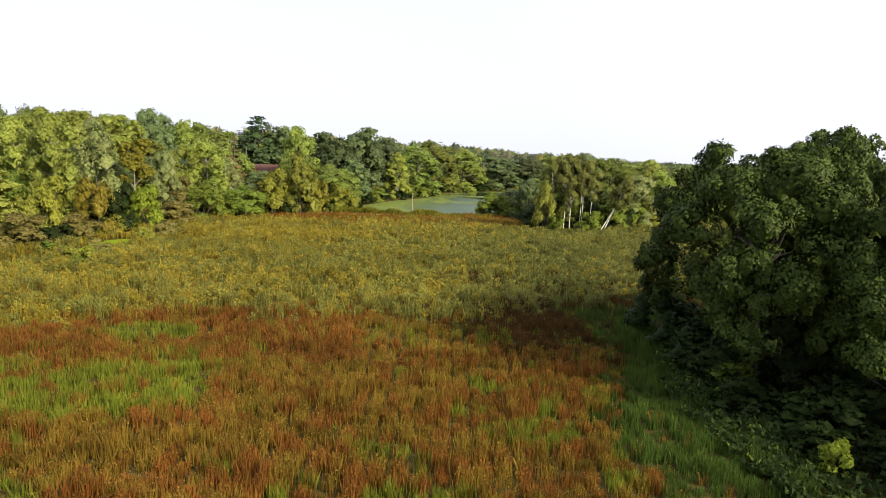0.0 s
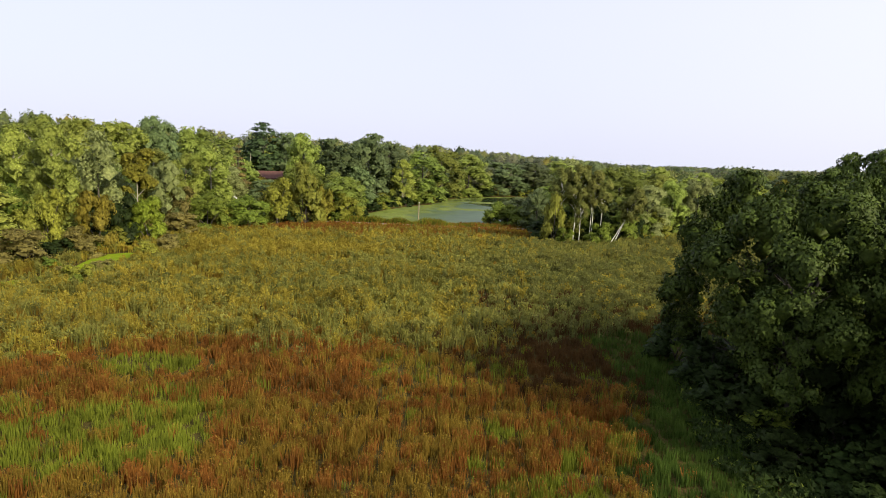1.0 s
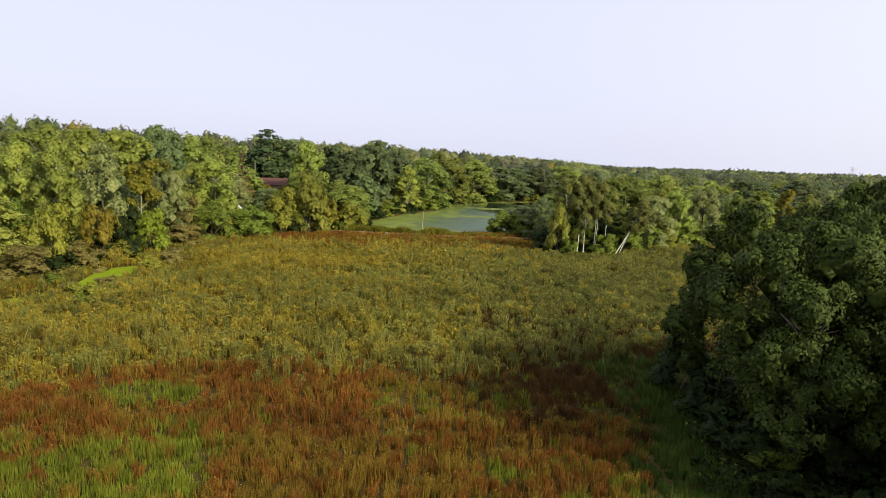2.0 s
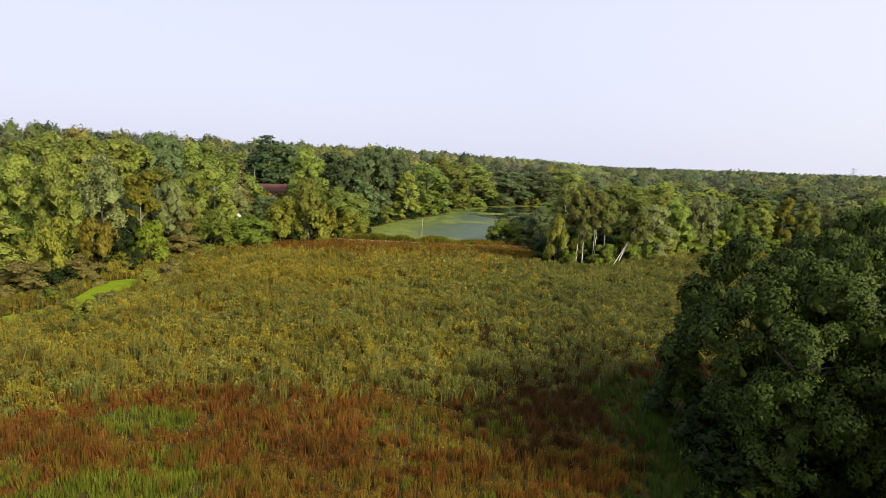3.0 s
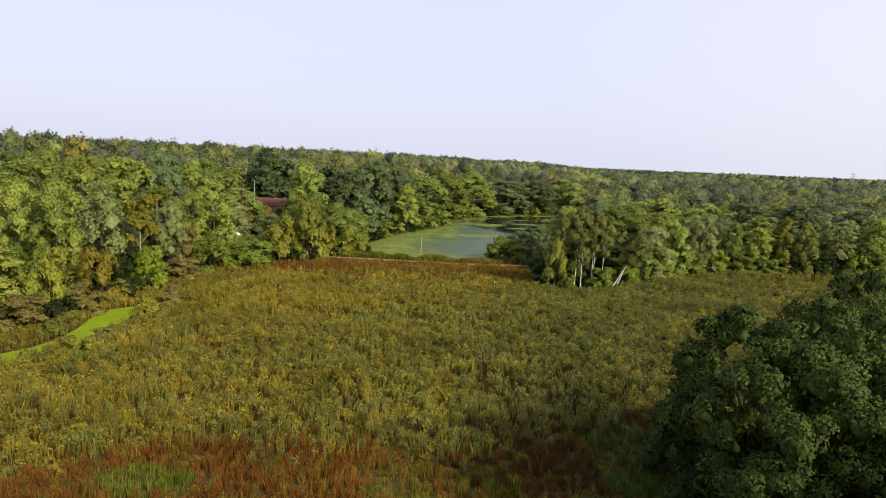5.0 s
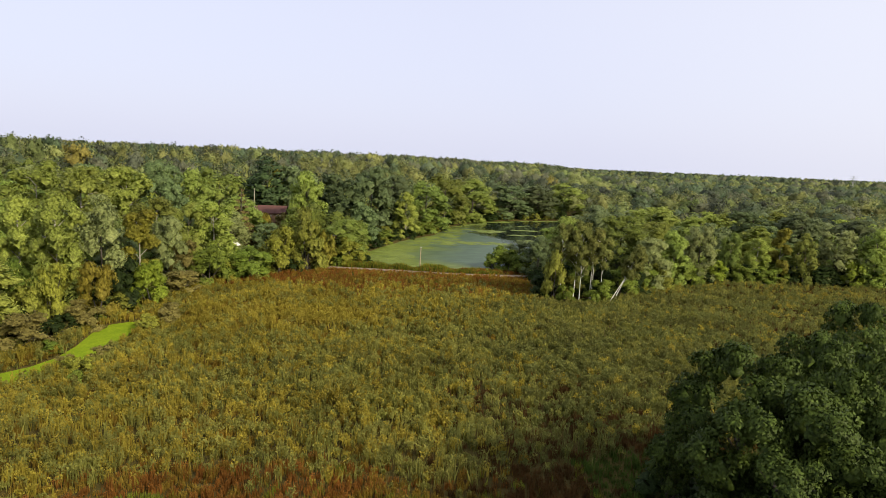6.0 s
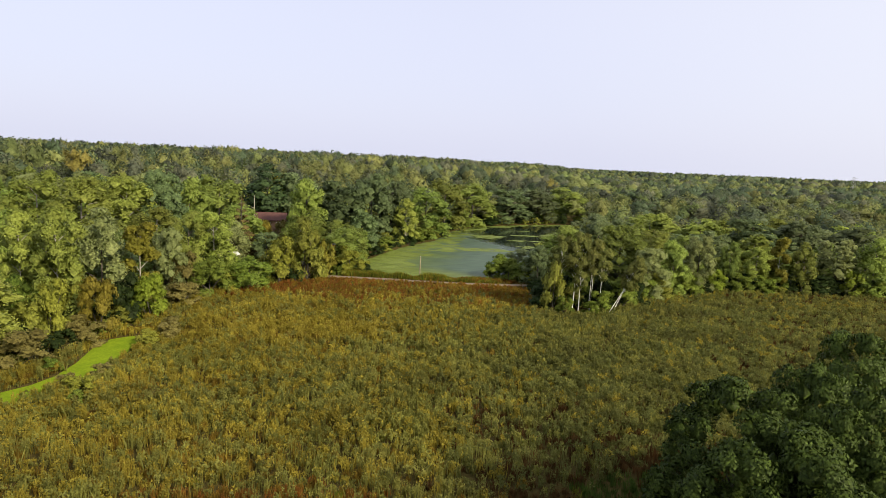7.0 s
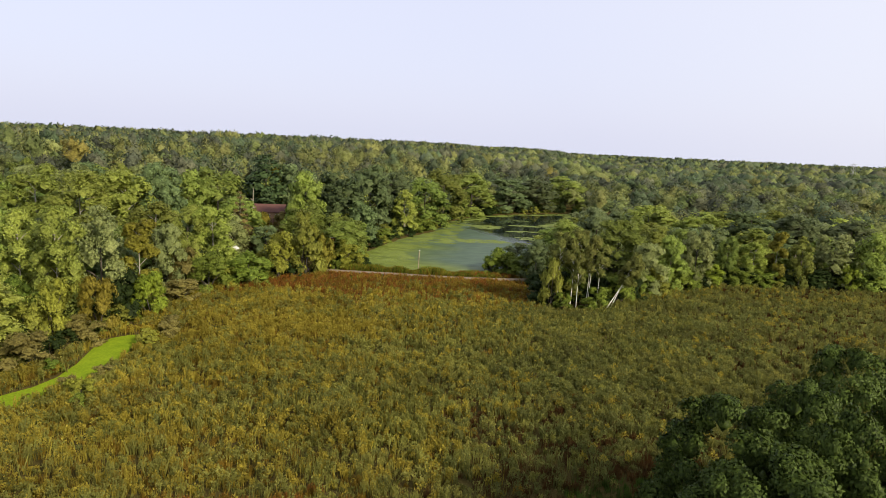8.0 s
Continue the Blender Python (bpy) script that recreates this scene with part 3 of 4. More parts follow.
for kind, x, y, top, rad in [
        ("bush_dark", -22.5, 153, 2.3, 1.7), ("bush_yellow", -59.9, 97, 10.1, 2.6), ("bush_olive", -57.4, 84, 7.6, 2.5), ("bush_brown", -52.6, 121, 8.2, 2.6),
        ("poplar", -67.4, 97, 18.1, 3.4), ("poplar", -60.2, 95, 18.9, 3.4), ("willow", -60.2, 106, 17.8, 4.3), ("gold", -55.1, 109, 16.4, 2.8),
        ("broad_dark", -60.7, 112, 10.9, 3.1), ("willow", -55.2, 120, 13.9, 3.0), ("broad", -54.9, 128, 14.9, 3.5), ("poplar", -51.3, 132, 16.6, 4.2),
        ("spruce", -52.5, 152, 17.6, 3.7), ("broad_dark", -45.7, 150, 9.2, 3.5), ("poplar", -81.0, 135, 22.8, 5.8), ("poplar", -76.6, 145, 22.8, 5.8)]:
    plant(kind, x, y, top, rad)
for kind, x, y, top, rad in [
        ("poplar", -94.2, 140, 22.7, 5.7), ("broad_dark", -72.6, 152, 22.8, 5.5), ("broad", -69.7, 162, 21.2, 5.2), ("broad", -67.4, 176, 21.2, 7.4),
        ("pine", -60.5, 197, 25.5, 7.0), ("gold", -57.5, 201, 21.6, 2.4), ("broad_dark", -51.6, 200, 23.2, 6.2), ("broad", -43.3, 178, 21.7, 4.9),
        ("broad_dark", -36.5, 192, 21.5, 6.6), ("broad_dark", -29.1, 205, 24.1, 7.0), ("broad_dark", -23.6, 216, 21.3, 7.0), ("poplar", -17.8, 209, 14.8, 3.6),
        ("broad", -12.4, 230, 18.4, 7.4), ("broad", -6.1, 252, 21.0, 8.1), ("broad", 5.6, 282, 18.8, 8.8), ("broad_dark", 23.8, 300, 16.5, 9.0)]:
    plant(kind, x, y, top, rad)
for kind, x, y, top, rad in [
        ("broad_dark", 38.4, 310, 16.5, 9.0), ("broad", 54.3, 322, 17.5, 9.5), ("broad_dark", -28.8, 188, 13.3, 4.1), ("broad", -28.9, 172, 9.8, 3.4),
        ("bush_green", -23.5, 195, 3.5, 3.5), ("bush_green", -13.0, 219, 4.5, 4.4), ("bush_dark", -5.4, 253, 4.5, 4.1), ("bush_dark", 13.0, 287, 4.0, 5.7),
        ("birch", 20.4, 123.5, 14.6, 2.4), ("birch", 22.8, 122.6, 15.6, 2.3), ("birch", 24.2, 123.6, 15.4, 2.3), ("birch", 26.1, 123.4, 15.2, 2.2),
        ("birch", 28.2, 123.8, 13.4, 2.0), ("bush_olive", 18.8, 121.8, 9.5, 2.3), ("bush_green", 21.0, 121.0, 3.4, 1.7), ("bush_green", 28.0, 122.4, 4.6, 2.0), ("broad", 37.2, 145, 15.9, 5.9)]:
    plant(kind, x, y, top, rad)
for kind, x, y, top, rad in [("bush_orange", -55.6, 182, 8.6, 2.6), ("bush_brown", -52.2, 184, 8.4, 2.4), ("bush_green", -50.0, 136.5, 6.2, 2.4), ("bush_olive", -58.5, 181, 9.4, 2.4)]:
    plant(kind, x, y, top, rad)
for kind, x, y, top, rad in [("bush_dark", 20.5, 128, 7.5, 3.0), ("bush_green", 24.5, 129, 8.0, 3.2), ("bush_dark", 28.8, 129, 7.5, 3.0), ("bush_green", 33.5, 128.5, 6.5, 3.0), ("bush_dark", 37.0, 131.5, 6.0, 2.8),
                             ("bush_green", 40.0, 135.0, 6.0, 2.6), ("bush_olive", 44.5, 138.5, 5.5, 2.8), ("bush_green", 15.5, 150, 5.0, 2.6), ("bush_green", 12.5, 153, 5.2, 2.8), ("bush_green", 8.6, 153.5, 3.6, 2.0),
                             ("bush_green", 54.0, 145.5, 4.8, 2.4), ("bush_dark", 69.5, 151.5, 4.6, 2.6), ("bush_green", 76.5, 152, 4.2, 2.4), ("bush_dark", 90.0, 152.5, 4.6, 2.6), ("bush_green", 97.5, 150, 4.6, 2.6)]:
    plant(kind, x, y, top, rad)
plant("birchlean", 29.8, 122.4, 12.6, 2.0, lean=(-0.05, 0.5))
plant("birchlean", 30.6, 122.6, 12.0, 2.0, lean=(-0.1, 0.44))
plant("birch", 26.6, 124.4, 14.6, 2.0)
plant("birch", 23.7, 120.9, 9.0, 1.5)
plant("bush_green", 26.4, 122.0, 2.6, 1.6)
for kind, x, y, top, rad in [
        ("broad_dark", 35.3, 160, 16.2, 5.8), ("broad", 26.6, 150, 14.8, 4.9), ("broad_dark", 18.8, 147, 9.6, 3.2), ("broad_dark", 15.8, 160, 6.8, 3.2),
        ("bush_green", 11.0, 156, 5.6, 3.2), ("bush_dark", 33.0, 131, 3.9, 2.4), ("willow", 41.5, 137, 12.1, 3.7), ("broad", 48.5, 143, 13.2, 3.1),
        ("willow", 56.0, 148, 14.2, 3.2), ("broad", 65.0, 152, 12.0, 2.4), ("poplar", 71.6, 153, 11.2, 3.0), ("gold", 77.1, 153, 14.6, 2.2),
        ("broad", 82.4, 152, 12.8, 2.5), ("willow", 91.0, 154, 14.4, 4.4), ("broad", 99.0, 152, 14.7, 4.1), ("broad", 46.5, 151, 13.8, 4.1)]:
    plant(kind, x, y, top, rad)
for kind, x, y, top, rad in [
        ("bush_bright", 60.1, 148, 5.6, 2.7), ("bush_green", 66.9, 150, 4.8, 3.0), ("bush_green", 73.4, 151, 4.3, 2.7), ("bush_dark", 86.4, 152, 4.8, 3.3),
        ("bush_dark", 80.3, 153, 4.5, 2.8), ("bush_green", 50.3, 143, 5.2, 3.1), ("bush_bright", 93.4, 151, 6.7, 2.5), ("broad_dark", 84.6, 185, 16.0, 6.7),
        ("broad_dark", 95.3, 178, 16.5, 6.5), ("broad", 70.2, 185, 14.5, 6.7), ("broad_dark", 109.3, 178, 15.6, 6.5), ("broad", 55.5, 185, 15.5, 7.2)]:
    plant(kind, x, y, top, rad)


# bushes between ditch and marsh
for kind, x, y, top, rad in [("bush_yellow", -43.6, 89.0, 2.3, 1.5), ("bush_yellow", -42.6, 86.4, 1.9, 1.2), ("bush_brown", -42.0, 92.0, 2.8, 1.5), ("bush_brown", -43.2, 95.2, 2.6, 1.4),
                             ("bush_brown", -42.4, 75.6, 1.8, 1.3), ("bush_brown", -44.3, 71.6, 1.7, 1.2), ("bush_yellow", -41.2, 69.8, 2.2, 1.3), ("bush_yellow", -43.0, 70.6, 2.0, 1.1), ("bush_green", -40.6, 67.6, 1.6, 0.9), ("bush_green", -49.6, 77.0, 1.6, 1.2)]:
    plant(kind, x, y, top, rad)


# ---- the rest of the wood ----
def in_sight(x, y, wide):
    return (y > 40) & (np.abs(x + 0.02 * y) < 0.77 * y + wide)


def spread(lo, hi, step, seed, wide):
    """Jittered places in the wood between two distances."""
    r = np.random.default_rng(seed)
    gx, gy = np.meshgrid(np.arange(-0.8 * hi - wide, 0.8 * hi + wide, step), np.arange(40, hi, step))
    x, y = (gx + r.uniform(-0.42, 0.42, gx.shape) * step).ravel(), (gy + r.uniform(-0.42, 0.42, gx.shape) * step).ravel()
    d = np.hypot(x, y)
    k = (d >= lo) & (d < hi) & in_sight(x, y, wide)
    x, y = x[k], y[k]
    k = outside(BASIN, x, y) > 4.0
    return x[k], y[k]


def fill_wood():
    xs, ys = spread(70, 240, 9.0, 21, 10)
    r = np.random.default_rng(4)
    for x, y in zip(xs, ys):
        if any(math.hypot(x - a, y - b) < 0.72 * c + 2.6 for a, b, c in PLACED[:]):
            continue
        if x > 12 and y < 60 or abs(x + 0.3 * y) < 7 and 150 < y < 196:
            continue
        edge = float(outside(BASIN, x, y))
        u, patch = r.random(), float(value_noise(x, y, 30, 6))
        left = x < -0.12 * y - 5
        if left:
            kind = "poplar" if u < 0.32 + 0.3 * (patch - 0.5) else "broad" if u < 0.66 else "willow" if u < 0.8 else "broad_dark" if u < 0.985 else "gold"
        else:
            kind = "broad" if u < 0.42 else "broad_dark" if u < 0.78 else "poplar" if u < 0.97 else "gold"
        high = (14.0 if left else 11.5) * r.uniform(0.78, 1.2) * (0.75 + 0.25 * float(smooth(4, 30, edge)))
        plant(kind, float(x), float(y), float(ground_z(x, y)) + high, r.uniform(3.6, 5.4) * (0.65 if kind == "gold" else 1))


fill_wood()


def fringe():
    """Bushes along the foot of the wood."""
    r = np.random.default_rng(14)
    a = np.concatenate([np.linspace(p, q, max(2, int(math.dist(p, q) / 4.2)), endpoint=False) for p, q in zip(BASIN[2:30], BASIN[3:31])])
    for x, y in a:
        x, y = x + r.uniform(-1, 1), y + r.uniform(-1, 1)
        if not in_sight(x, y, 6):
            continue
        d = float(outside(BASIN, x, y))
        for push in (0.0, 4.5):
            k = 1.5 - d + push
            e = np.array([float(outside(BASIN, x + 1, y)) - d, float(outside(BASIN, x, y + 1)) - d])
            bx, by = x + e[0] * k + r.uniform(-1, 1), y + e[1] * k + r.uniform(-1, 1)
            pond = float(outside(POND, bx, by)) < 8
            if any(math.hypot(bx - p, by - q) < 0.32 * c + 0.8 for p, q, c in PLACED) or outside(BASIN, bx, by) < 0.3:
                continue
            kind = str(r.choice(["bush_green", "bush_dark", "bush_olive", "bush_dark"] if x > 0 or pond else ["bush_green", "bush_olive", "bush_yellow", "bush_dark", "bush_brown"]))
            high = r.uniform(1.6, 3.4) * (1 + 0.5 * (push > 0))
            plant(kind, float(bx), float(by), float(ground_z(bx, by)) + high, high * r.uniform(0.55, 0.75))


fringe()


def far_crown(r, clumps, count, size, wide):
    """A crown of the far wood, 15 m high: clumps over a dome, and leaves on them."""
    i = np.arange(clumps) + 0.5
    zc = 1 - 1.15 * i / clumps
    w = i * 2.399963 + r.uniform(-0.5, 0.5, clumps)
    ring = np.sqrt(np.clip(1 - zc ** 2, 0.0, 1))
    q = wide * (1.35 / math.sqrt(clumps)) * r.uniform(0.7, 1.3, clumps)
    reach = r.uniform(0.7, 1.05, clumps) * (wide - 0.6 * q)
    tall = r.uniform(5.0, 7.5)
    c = np.stack([ring * np.cos(w) * reach, ring * np.sin(w) * reach, 15 - tall + zc * (tall - 0.8 * q) * r.uniform(0.85, 1.05, clumps)], 1)
    c, q = np.concatenate([c, [(0, 0, 15 - tall)]]), np.concatenate([q, [wide * 0.72]])
    return clump_leaves(r, c, q, count, size, np.array([0, 0, 14 - tall]), 1.0, 0.3, 7, 0.36, 0.4, 0.85, 0.7)


def build_far_wood(name, lo, hi, step, clumps, count, size, wide, seed):
    """The wood beyond the nearer trees, as one mass of crowns."""
    r = np.random.default_rng(seed)
    shapes = [far_crown(r, clumps, count, size, wide) for _ in range(7)]
    xs, ys = spread(lo, hi, step, seed, 30)
    zs = ground_z(xs, ys)
    stand = value_noise(xs, ys, 60, seed + 1)
    vs, fs, ms, ns, tone, n = [], [], [], [], [], 0
    for x, y, z, group in zip(xs, ys, zs, stand):
        v, f, soft = shapes[r.integers(0, 7)]
        w, s = r.uniform(0, 6.28), r.uniform(0.72, 1.25)
        c, d = math.cos(w), math.sin(w)
        left = 1 - float(smooth(-60, 60, x))
        tall = (0.76 + 0.2 * left) * r.uniform(0.66, 1.36 if lo < 900 else 1.45)
        vs.append(np.stack([x + (v[:, 0] * c - v[:, 1] * d) * s, y + (v[:, 0] * d + v[:, 1] * c) * s, z + v[:, 2] * tall], 1))
        ns.append(np.stack([soft[:, 0] * c - soft[:, 1] * d, soft[:, 0] * d + soft[:, 1] * c, soft[:, 2]], 1))
        fs.append(f + n)
        n += len(v)
        u, far = r.random() + 0.5 * (group - 0.5), lo > 400
        m = 5 if r.random() > 0.995 and lo < 900 else 2 if u < 0.17 + 0.2 * left - 0.12 * far else 0 if u < 0.48 - 0.1 * far else 1 if u < 0.75 else 3 if u < 0.9 else 4
        ms.append(np.full(len(f), m))
        tone.append(np.full(len(f), r.random()))
    me = mesh_of(name, np.concatenate(vs), np.concatenate(fs), HAZED_WOOD, np.concatenate(ms), normals=np.concatenate(ns))
    me.attributes.new("tree_tone", "FLOAT", "FACE").data.foreach_set("value", np.concatenate(tone).astype(np.float32))
    tagged(new(name, me), "distant mixed green deciduous wood", "woodland", kind="stuff")


build_far_wood("woodland", 240, 430, 10.0, 14, 290, 0.62, 5.4, 31)
build_far_wood("far_woodland", 430, 1000, 13.0, 5, 44, 1.15, 6.6, 32)
build_far_wood("distant_woodland", 1000, 2600, 34.0, 4, 16, 2.4, 14.0, 33)


# ---- marsh plants ----
def plant_material(name, dark, light, other, scale=0.12, sheer=0.5):
    m, n, l, p = material(name)
    geo = n.new("ShaderNodeNewGeometry")
    patch, fine = noise_node(n, l, scale, 4.0), noise_node(n, l, 0.9, 2.0)
    a = mix_rgb(n, l, geo.outputs["Random Per Island"], dark, light)
    b = mix_rgb(n, l, ramp(n, l, patch.outputs[0], 0.42, 0.62), a, other)
    c = mix_rgb(n, l, ramp(n, l, fine.outputs[0], 0.3, 0.75), b, a)
    lump = noise_node(n, l, 0.75, 2.0)
    v = n.new("ShaderNodeMapRange")
    for i, k in enumerate((0.3, 0.7, 0.7, 1.3), 1):
        v.inputs[i].default_value = k
    l.new(lump.outputs[0], v.inputs[0])
    hsv = n.new("ShaderNodeHueSaturation")
    l.new(c, hsv.inputs["Color"])
    broad, vb, both_v = noise_node(n, l, 0.11, 3.0), n.new("ShaderNodeMapRange"), n.new("ShaderNodeMath")
    for i, k in enumerate((0.32, 0.68, 0.82, 1.22), 1):
        vb.inputs[i].default_value = k
    both_v.operation = "MULTIPLY"
    l.new(broad.outputs[0], vb.inputs[0])
    l.new(v.outputs[0], both_v.inputs[0])
    l.new(vb.outputs[0], both_v.inputs[1])
    l.new(both_v.outputs[0], hsv.inputs["Value"])
    c = hsv.outputs[0]
    l.new(c, p.inputs["Base Color"])
    p.inputs["Roughness"].default_value = 0.7
    p.inputs["Specular IOR Level"].default_value = 0.08
    tr, mx = n.new("ShaderNodeBsdfTranslucent"), n.new("ShaderNodeMixShader")
    l.new(c, tr.inputs[0])
    mx.inputs[0].default_value = sheer
    l.new(p.outputs[0], mx.inputs[1])
    l.new(tr.outputs[0], mx.inputs[2])
    l.new(mx.outputs[0], n["Material Output"].inputs[0])
    return m


RUST = plant_material("rust_seed_stalks", (0.165, 0.07, 0.016), (0.27, 0.125, 0.026), (0.225, 0.09, 0.019))
TAN = plant_material("tan_stalks", (0.16, 0.105, 0.017), (0.275, 0.195, 0.03), (0.215, 0.135, 0.022))
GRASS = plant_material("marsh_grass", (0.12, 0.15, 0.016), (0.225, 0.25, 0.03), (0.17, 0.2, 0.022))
# deeper green copy of the marsh grass, its colour lowered to hold shade
SHADE_GRASS = plant_material("shade_grass", (0.043, 0.078, 0.014), (0.089, 0.136, 0.024), (0.064, 0.106, 0.019))
OLIVE = plant_material("olive_herbs", (0.16, 0.162, 0.036), (0.24, 0.238, 0.054), (0.21, 0.198, 0.048))
GOLDEN = plant_material("golden_herbs", (0.225, 0.186, 0.026), (0.33, 0.275, 0.04), (0.285, 0.23, 0.036))
# rust stalks with the oaks' cast shade put into their colour
SHADE_STALKS = plant_material("shade_rust_stalks", (0.058, 0.032, 0.012), (0.103, 0.058, 0.019), (0.081, 0.039, 0.012))
GREY = plant_material("grey_green_herbs", (0.11, 0.122, 0.034), (0.172, 0.178, 0.05), (0.15, 0.148, 0.042))


def zone(x, y):
    """Shares of the kinds of plants at a place: rust, tan, grass, olive, golden, grey, shade-dark stalks, shade-dark
    grass.
    """
    w1 = value_noise(x, y, 5.0, 11) - 0.5
    w2 = value_noise(x, y, 14.0, 12) - 0.5
    w3 = value_noise(x, y, 2.2, 13) - 0.5
    edge = np.interp(x, [-60, -31, -27, -22, -16, -7, -1.6, 5, 10, 16, 23, 40, 120], [36, 44, 46.5, 50.5, 50.5, 51.5, 49.5, 52.5, 57, 61, 62, 58, 58]) + 3.5 * w1
    near = smooth(3.0, -3.0, y - edge + 4 * w3)
    far_edge = np.interp(x, [-60, -45, -26, -12, 0, 15, 30], [140, 128, 119, 124, 123, 119, 119]) + 5 * w1
    far = smooth(-12, 12, y - far_edge + 9 * w3 + 8 * w2) * (x < 17) * (x > -46)
    green = np.clip(0.9 * smooth(1.3, 0.55, np.hypot((x + 19) / 9.5, (y - 33.8) / 4.6) + 0.9 * w1 + 0.7 * w3), 0, 1)
    green = np.maximum(green, smooth(1.3, 0.7, np.hypot((x + 21.5) / 3.6, (y - 44.2) / 1.9) + 0.9 * w1 + 0.5 * w3))
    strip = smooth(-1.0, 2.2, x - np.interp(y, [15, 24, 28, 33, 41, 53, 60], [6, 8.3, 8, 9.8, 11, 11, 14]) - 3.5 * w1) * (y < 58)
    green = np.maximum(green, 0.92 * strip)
    green = np.maximum(green, (0.7 - 0.45 * smooth(33, 40, y)) * smooth(0.02, 0.24, w3 + 0.7 * w2))
    golden = smooth(1.2, 0.6, np.hypot((x + 30) / 17, (y - 99) / 22) + 1.1 * w2 + 0.5 * w1)
    golden = np.maximum(golden, 0.55 * smooth(0.05, 0.3, w2 + 0.4 * w1) * smooth(30, 0, x))
    golden = np.maximum(golden, 0.5 * smooth(125, 146, y) * (x > 20))
    golden = np.maximum(golden, (0.1 + 0.65 * smooth(-12, -32, x)) * smooth(86, 68, y) * (x < 4))
    golden = np.maximum(golden, 0.65 * smooth(92, 110, y) * smooth(18, 8, x))
    grey = smooth(1.15, 0.6, np.hypot((x - 17) / 16, (y - 84) / 15) + 0.9 * w1) * 0.85
    grey = np.maximum(grey, 0.75 * smooth(8, 38, x) * smooth(150, 120, y))
    grey = np.maximum(grey, 0.6 * smooth(0.1, 0.3, -w2 + 0.4 * w1) * smooth(58, 72, y))
    rust_all = np.clip(near + far, 0, 1)
    grass = rust_all * green * np.where(far > 0.5, 0.35, 1.0)
    rust = (rust_all - grass) * np.clip(0.55 + 0.25 * smooth(36, 42, y) * smooth(0, -6, x) + 0.7 * w3 + 0.6 * w2 - 0.3 * far, 0.1, 0.95)
    tan = np.clip(rust_all - grass - rust, 0, 1)
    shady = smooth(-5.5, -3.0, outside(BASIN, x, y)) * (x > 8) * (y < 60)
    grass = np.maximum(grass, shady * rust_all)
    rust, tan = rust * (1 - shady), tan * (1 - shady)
    # where the oaks' shadow is painted by darker plants
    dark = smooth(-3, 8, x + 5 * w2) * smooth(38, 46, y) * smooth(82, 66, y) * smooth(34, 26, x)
    # the dark kinds also grow commoner towards the right
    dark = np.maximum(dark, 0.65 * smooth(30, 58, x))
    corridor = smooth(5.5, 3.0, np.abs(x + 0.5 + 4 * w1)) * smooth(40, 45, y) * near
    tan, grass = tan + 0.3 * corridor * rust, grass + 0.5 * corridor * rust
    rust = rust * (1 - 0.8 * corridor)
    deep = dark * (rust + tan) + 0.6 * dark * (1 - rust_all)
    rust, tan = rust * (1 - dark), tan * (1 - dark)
    rest = 1 - rust_all
    dry = (0.13 * smooth(24, 6, x) + 0.14 * smooth(-6, -26, x)) * (1 - dark)
    tan, rest = tan + dry * rest, rest * (1 - dry)
    golden, grey = 0.1 * smooth(16, 4, x) + (0.55 + 0.35 * smooth(0, -20, x) * smooth(70, 88, y)) * golden, 0.1 + 0.8 * grey
    gold = rest * golden * (1 - 0.8 * dark)
    gr = (rest - gold) * np.maximum(grey, 0.8 * dark)
    # grass by the oaks takes the shade-darkened copy
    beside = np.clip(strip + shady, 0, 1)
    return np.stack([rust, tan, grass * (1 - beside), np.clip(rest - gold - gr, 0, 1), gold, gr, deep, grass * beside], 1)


def marsh_places(r, lo, hi, density):
    """Random places in the marsh in sight between two distances ahead."""
    w = 0.8 * hi + 6
    n = int(density * 2 * w * (hi - lo))
    x, y = r.uniform(-w, w, n), r.uniform(lo, hi, n)
    k = np.abs(x + 0.02 * y) < 0.745 * y + 4
    x, y = x[k], y[k]
    k = (outside(BASIN, x, y) < -0.2) & (outside(POND, x, y) > 1.0) & (outside(CANAL, x, y) > 0.1) & ~((np.abs(y - 145.2) < 1.7) & (x > -30) & (x < 30))
    return x[k], y[k]


def blades(r, x, y, high, count, width, fan):
    """Upright tufts: count thin blades at each place."""
    n = len(x)
    z = ground_z(x, y)
    h = np.repeat(high, count) * r.uniform(0.55, 1.12, n * count)
    bx, by = np.repeat(x, count) + r.normal(0, fan, n * count), np.repeat(y, count) + r.normal(0, fan, n * count)
    bz = np.repeat(z, count) - 0.05
    w, lean = r.uniform(0, 6.28, n * count), np.abs(r.normal(0, 0.16, n * count)) * h
    a = r.uniform(0, 6.28, n * count)
    wd = width * r.uniform(0.6, 1.4, n * count)
    p = np.stack([bx, by, bz], 1)
    side = np.stack([np.cos(w) * wd, np.sin(w) * wd, np.zeros(n * count)], 1)
    tip = np.stack([np.cos(a) * lean, np.sin(a) * lean, h], 1)
    v = np.stack([p - side + tip * 0.25, p + side + tip * 0.25, p + tip], 1)
    v[:, 0, 2] = bz
    v[:, 1, 2] = bz + 0.3 * h
    return v.reshape(-1, 3), np.arange(n * count * 3).reshape(-1, 3)


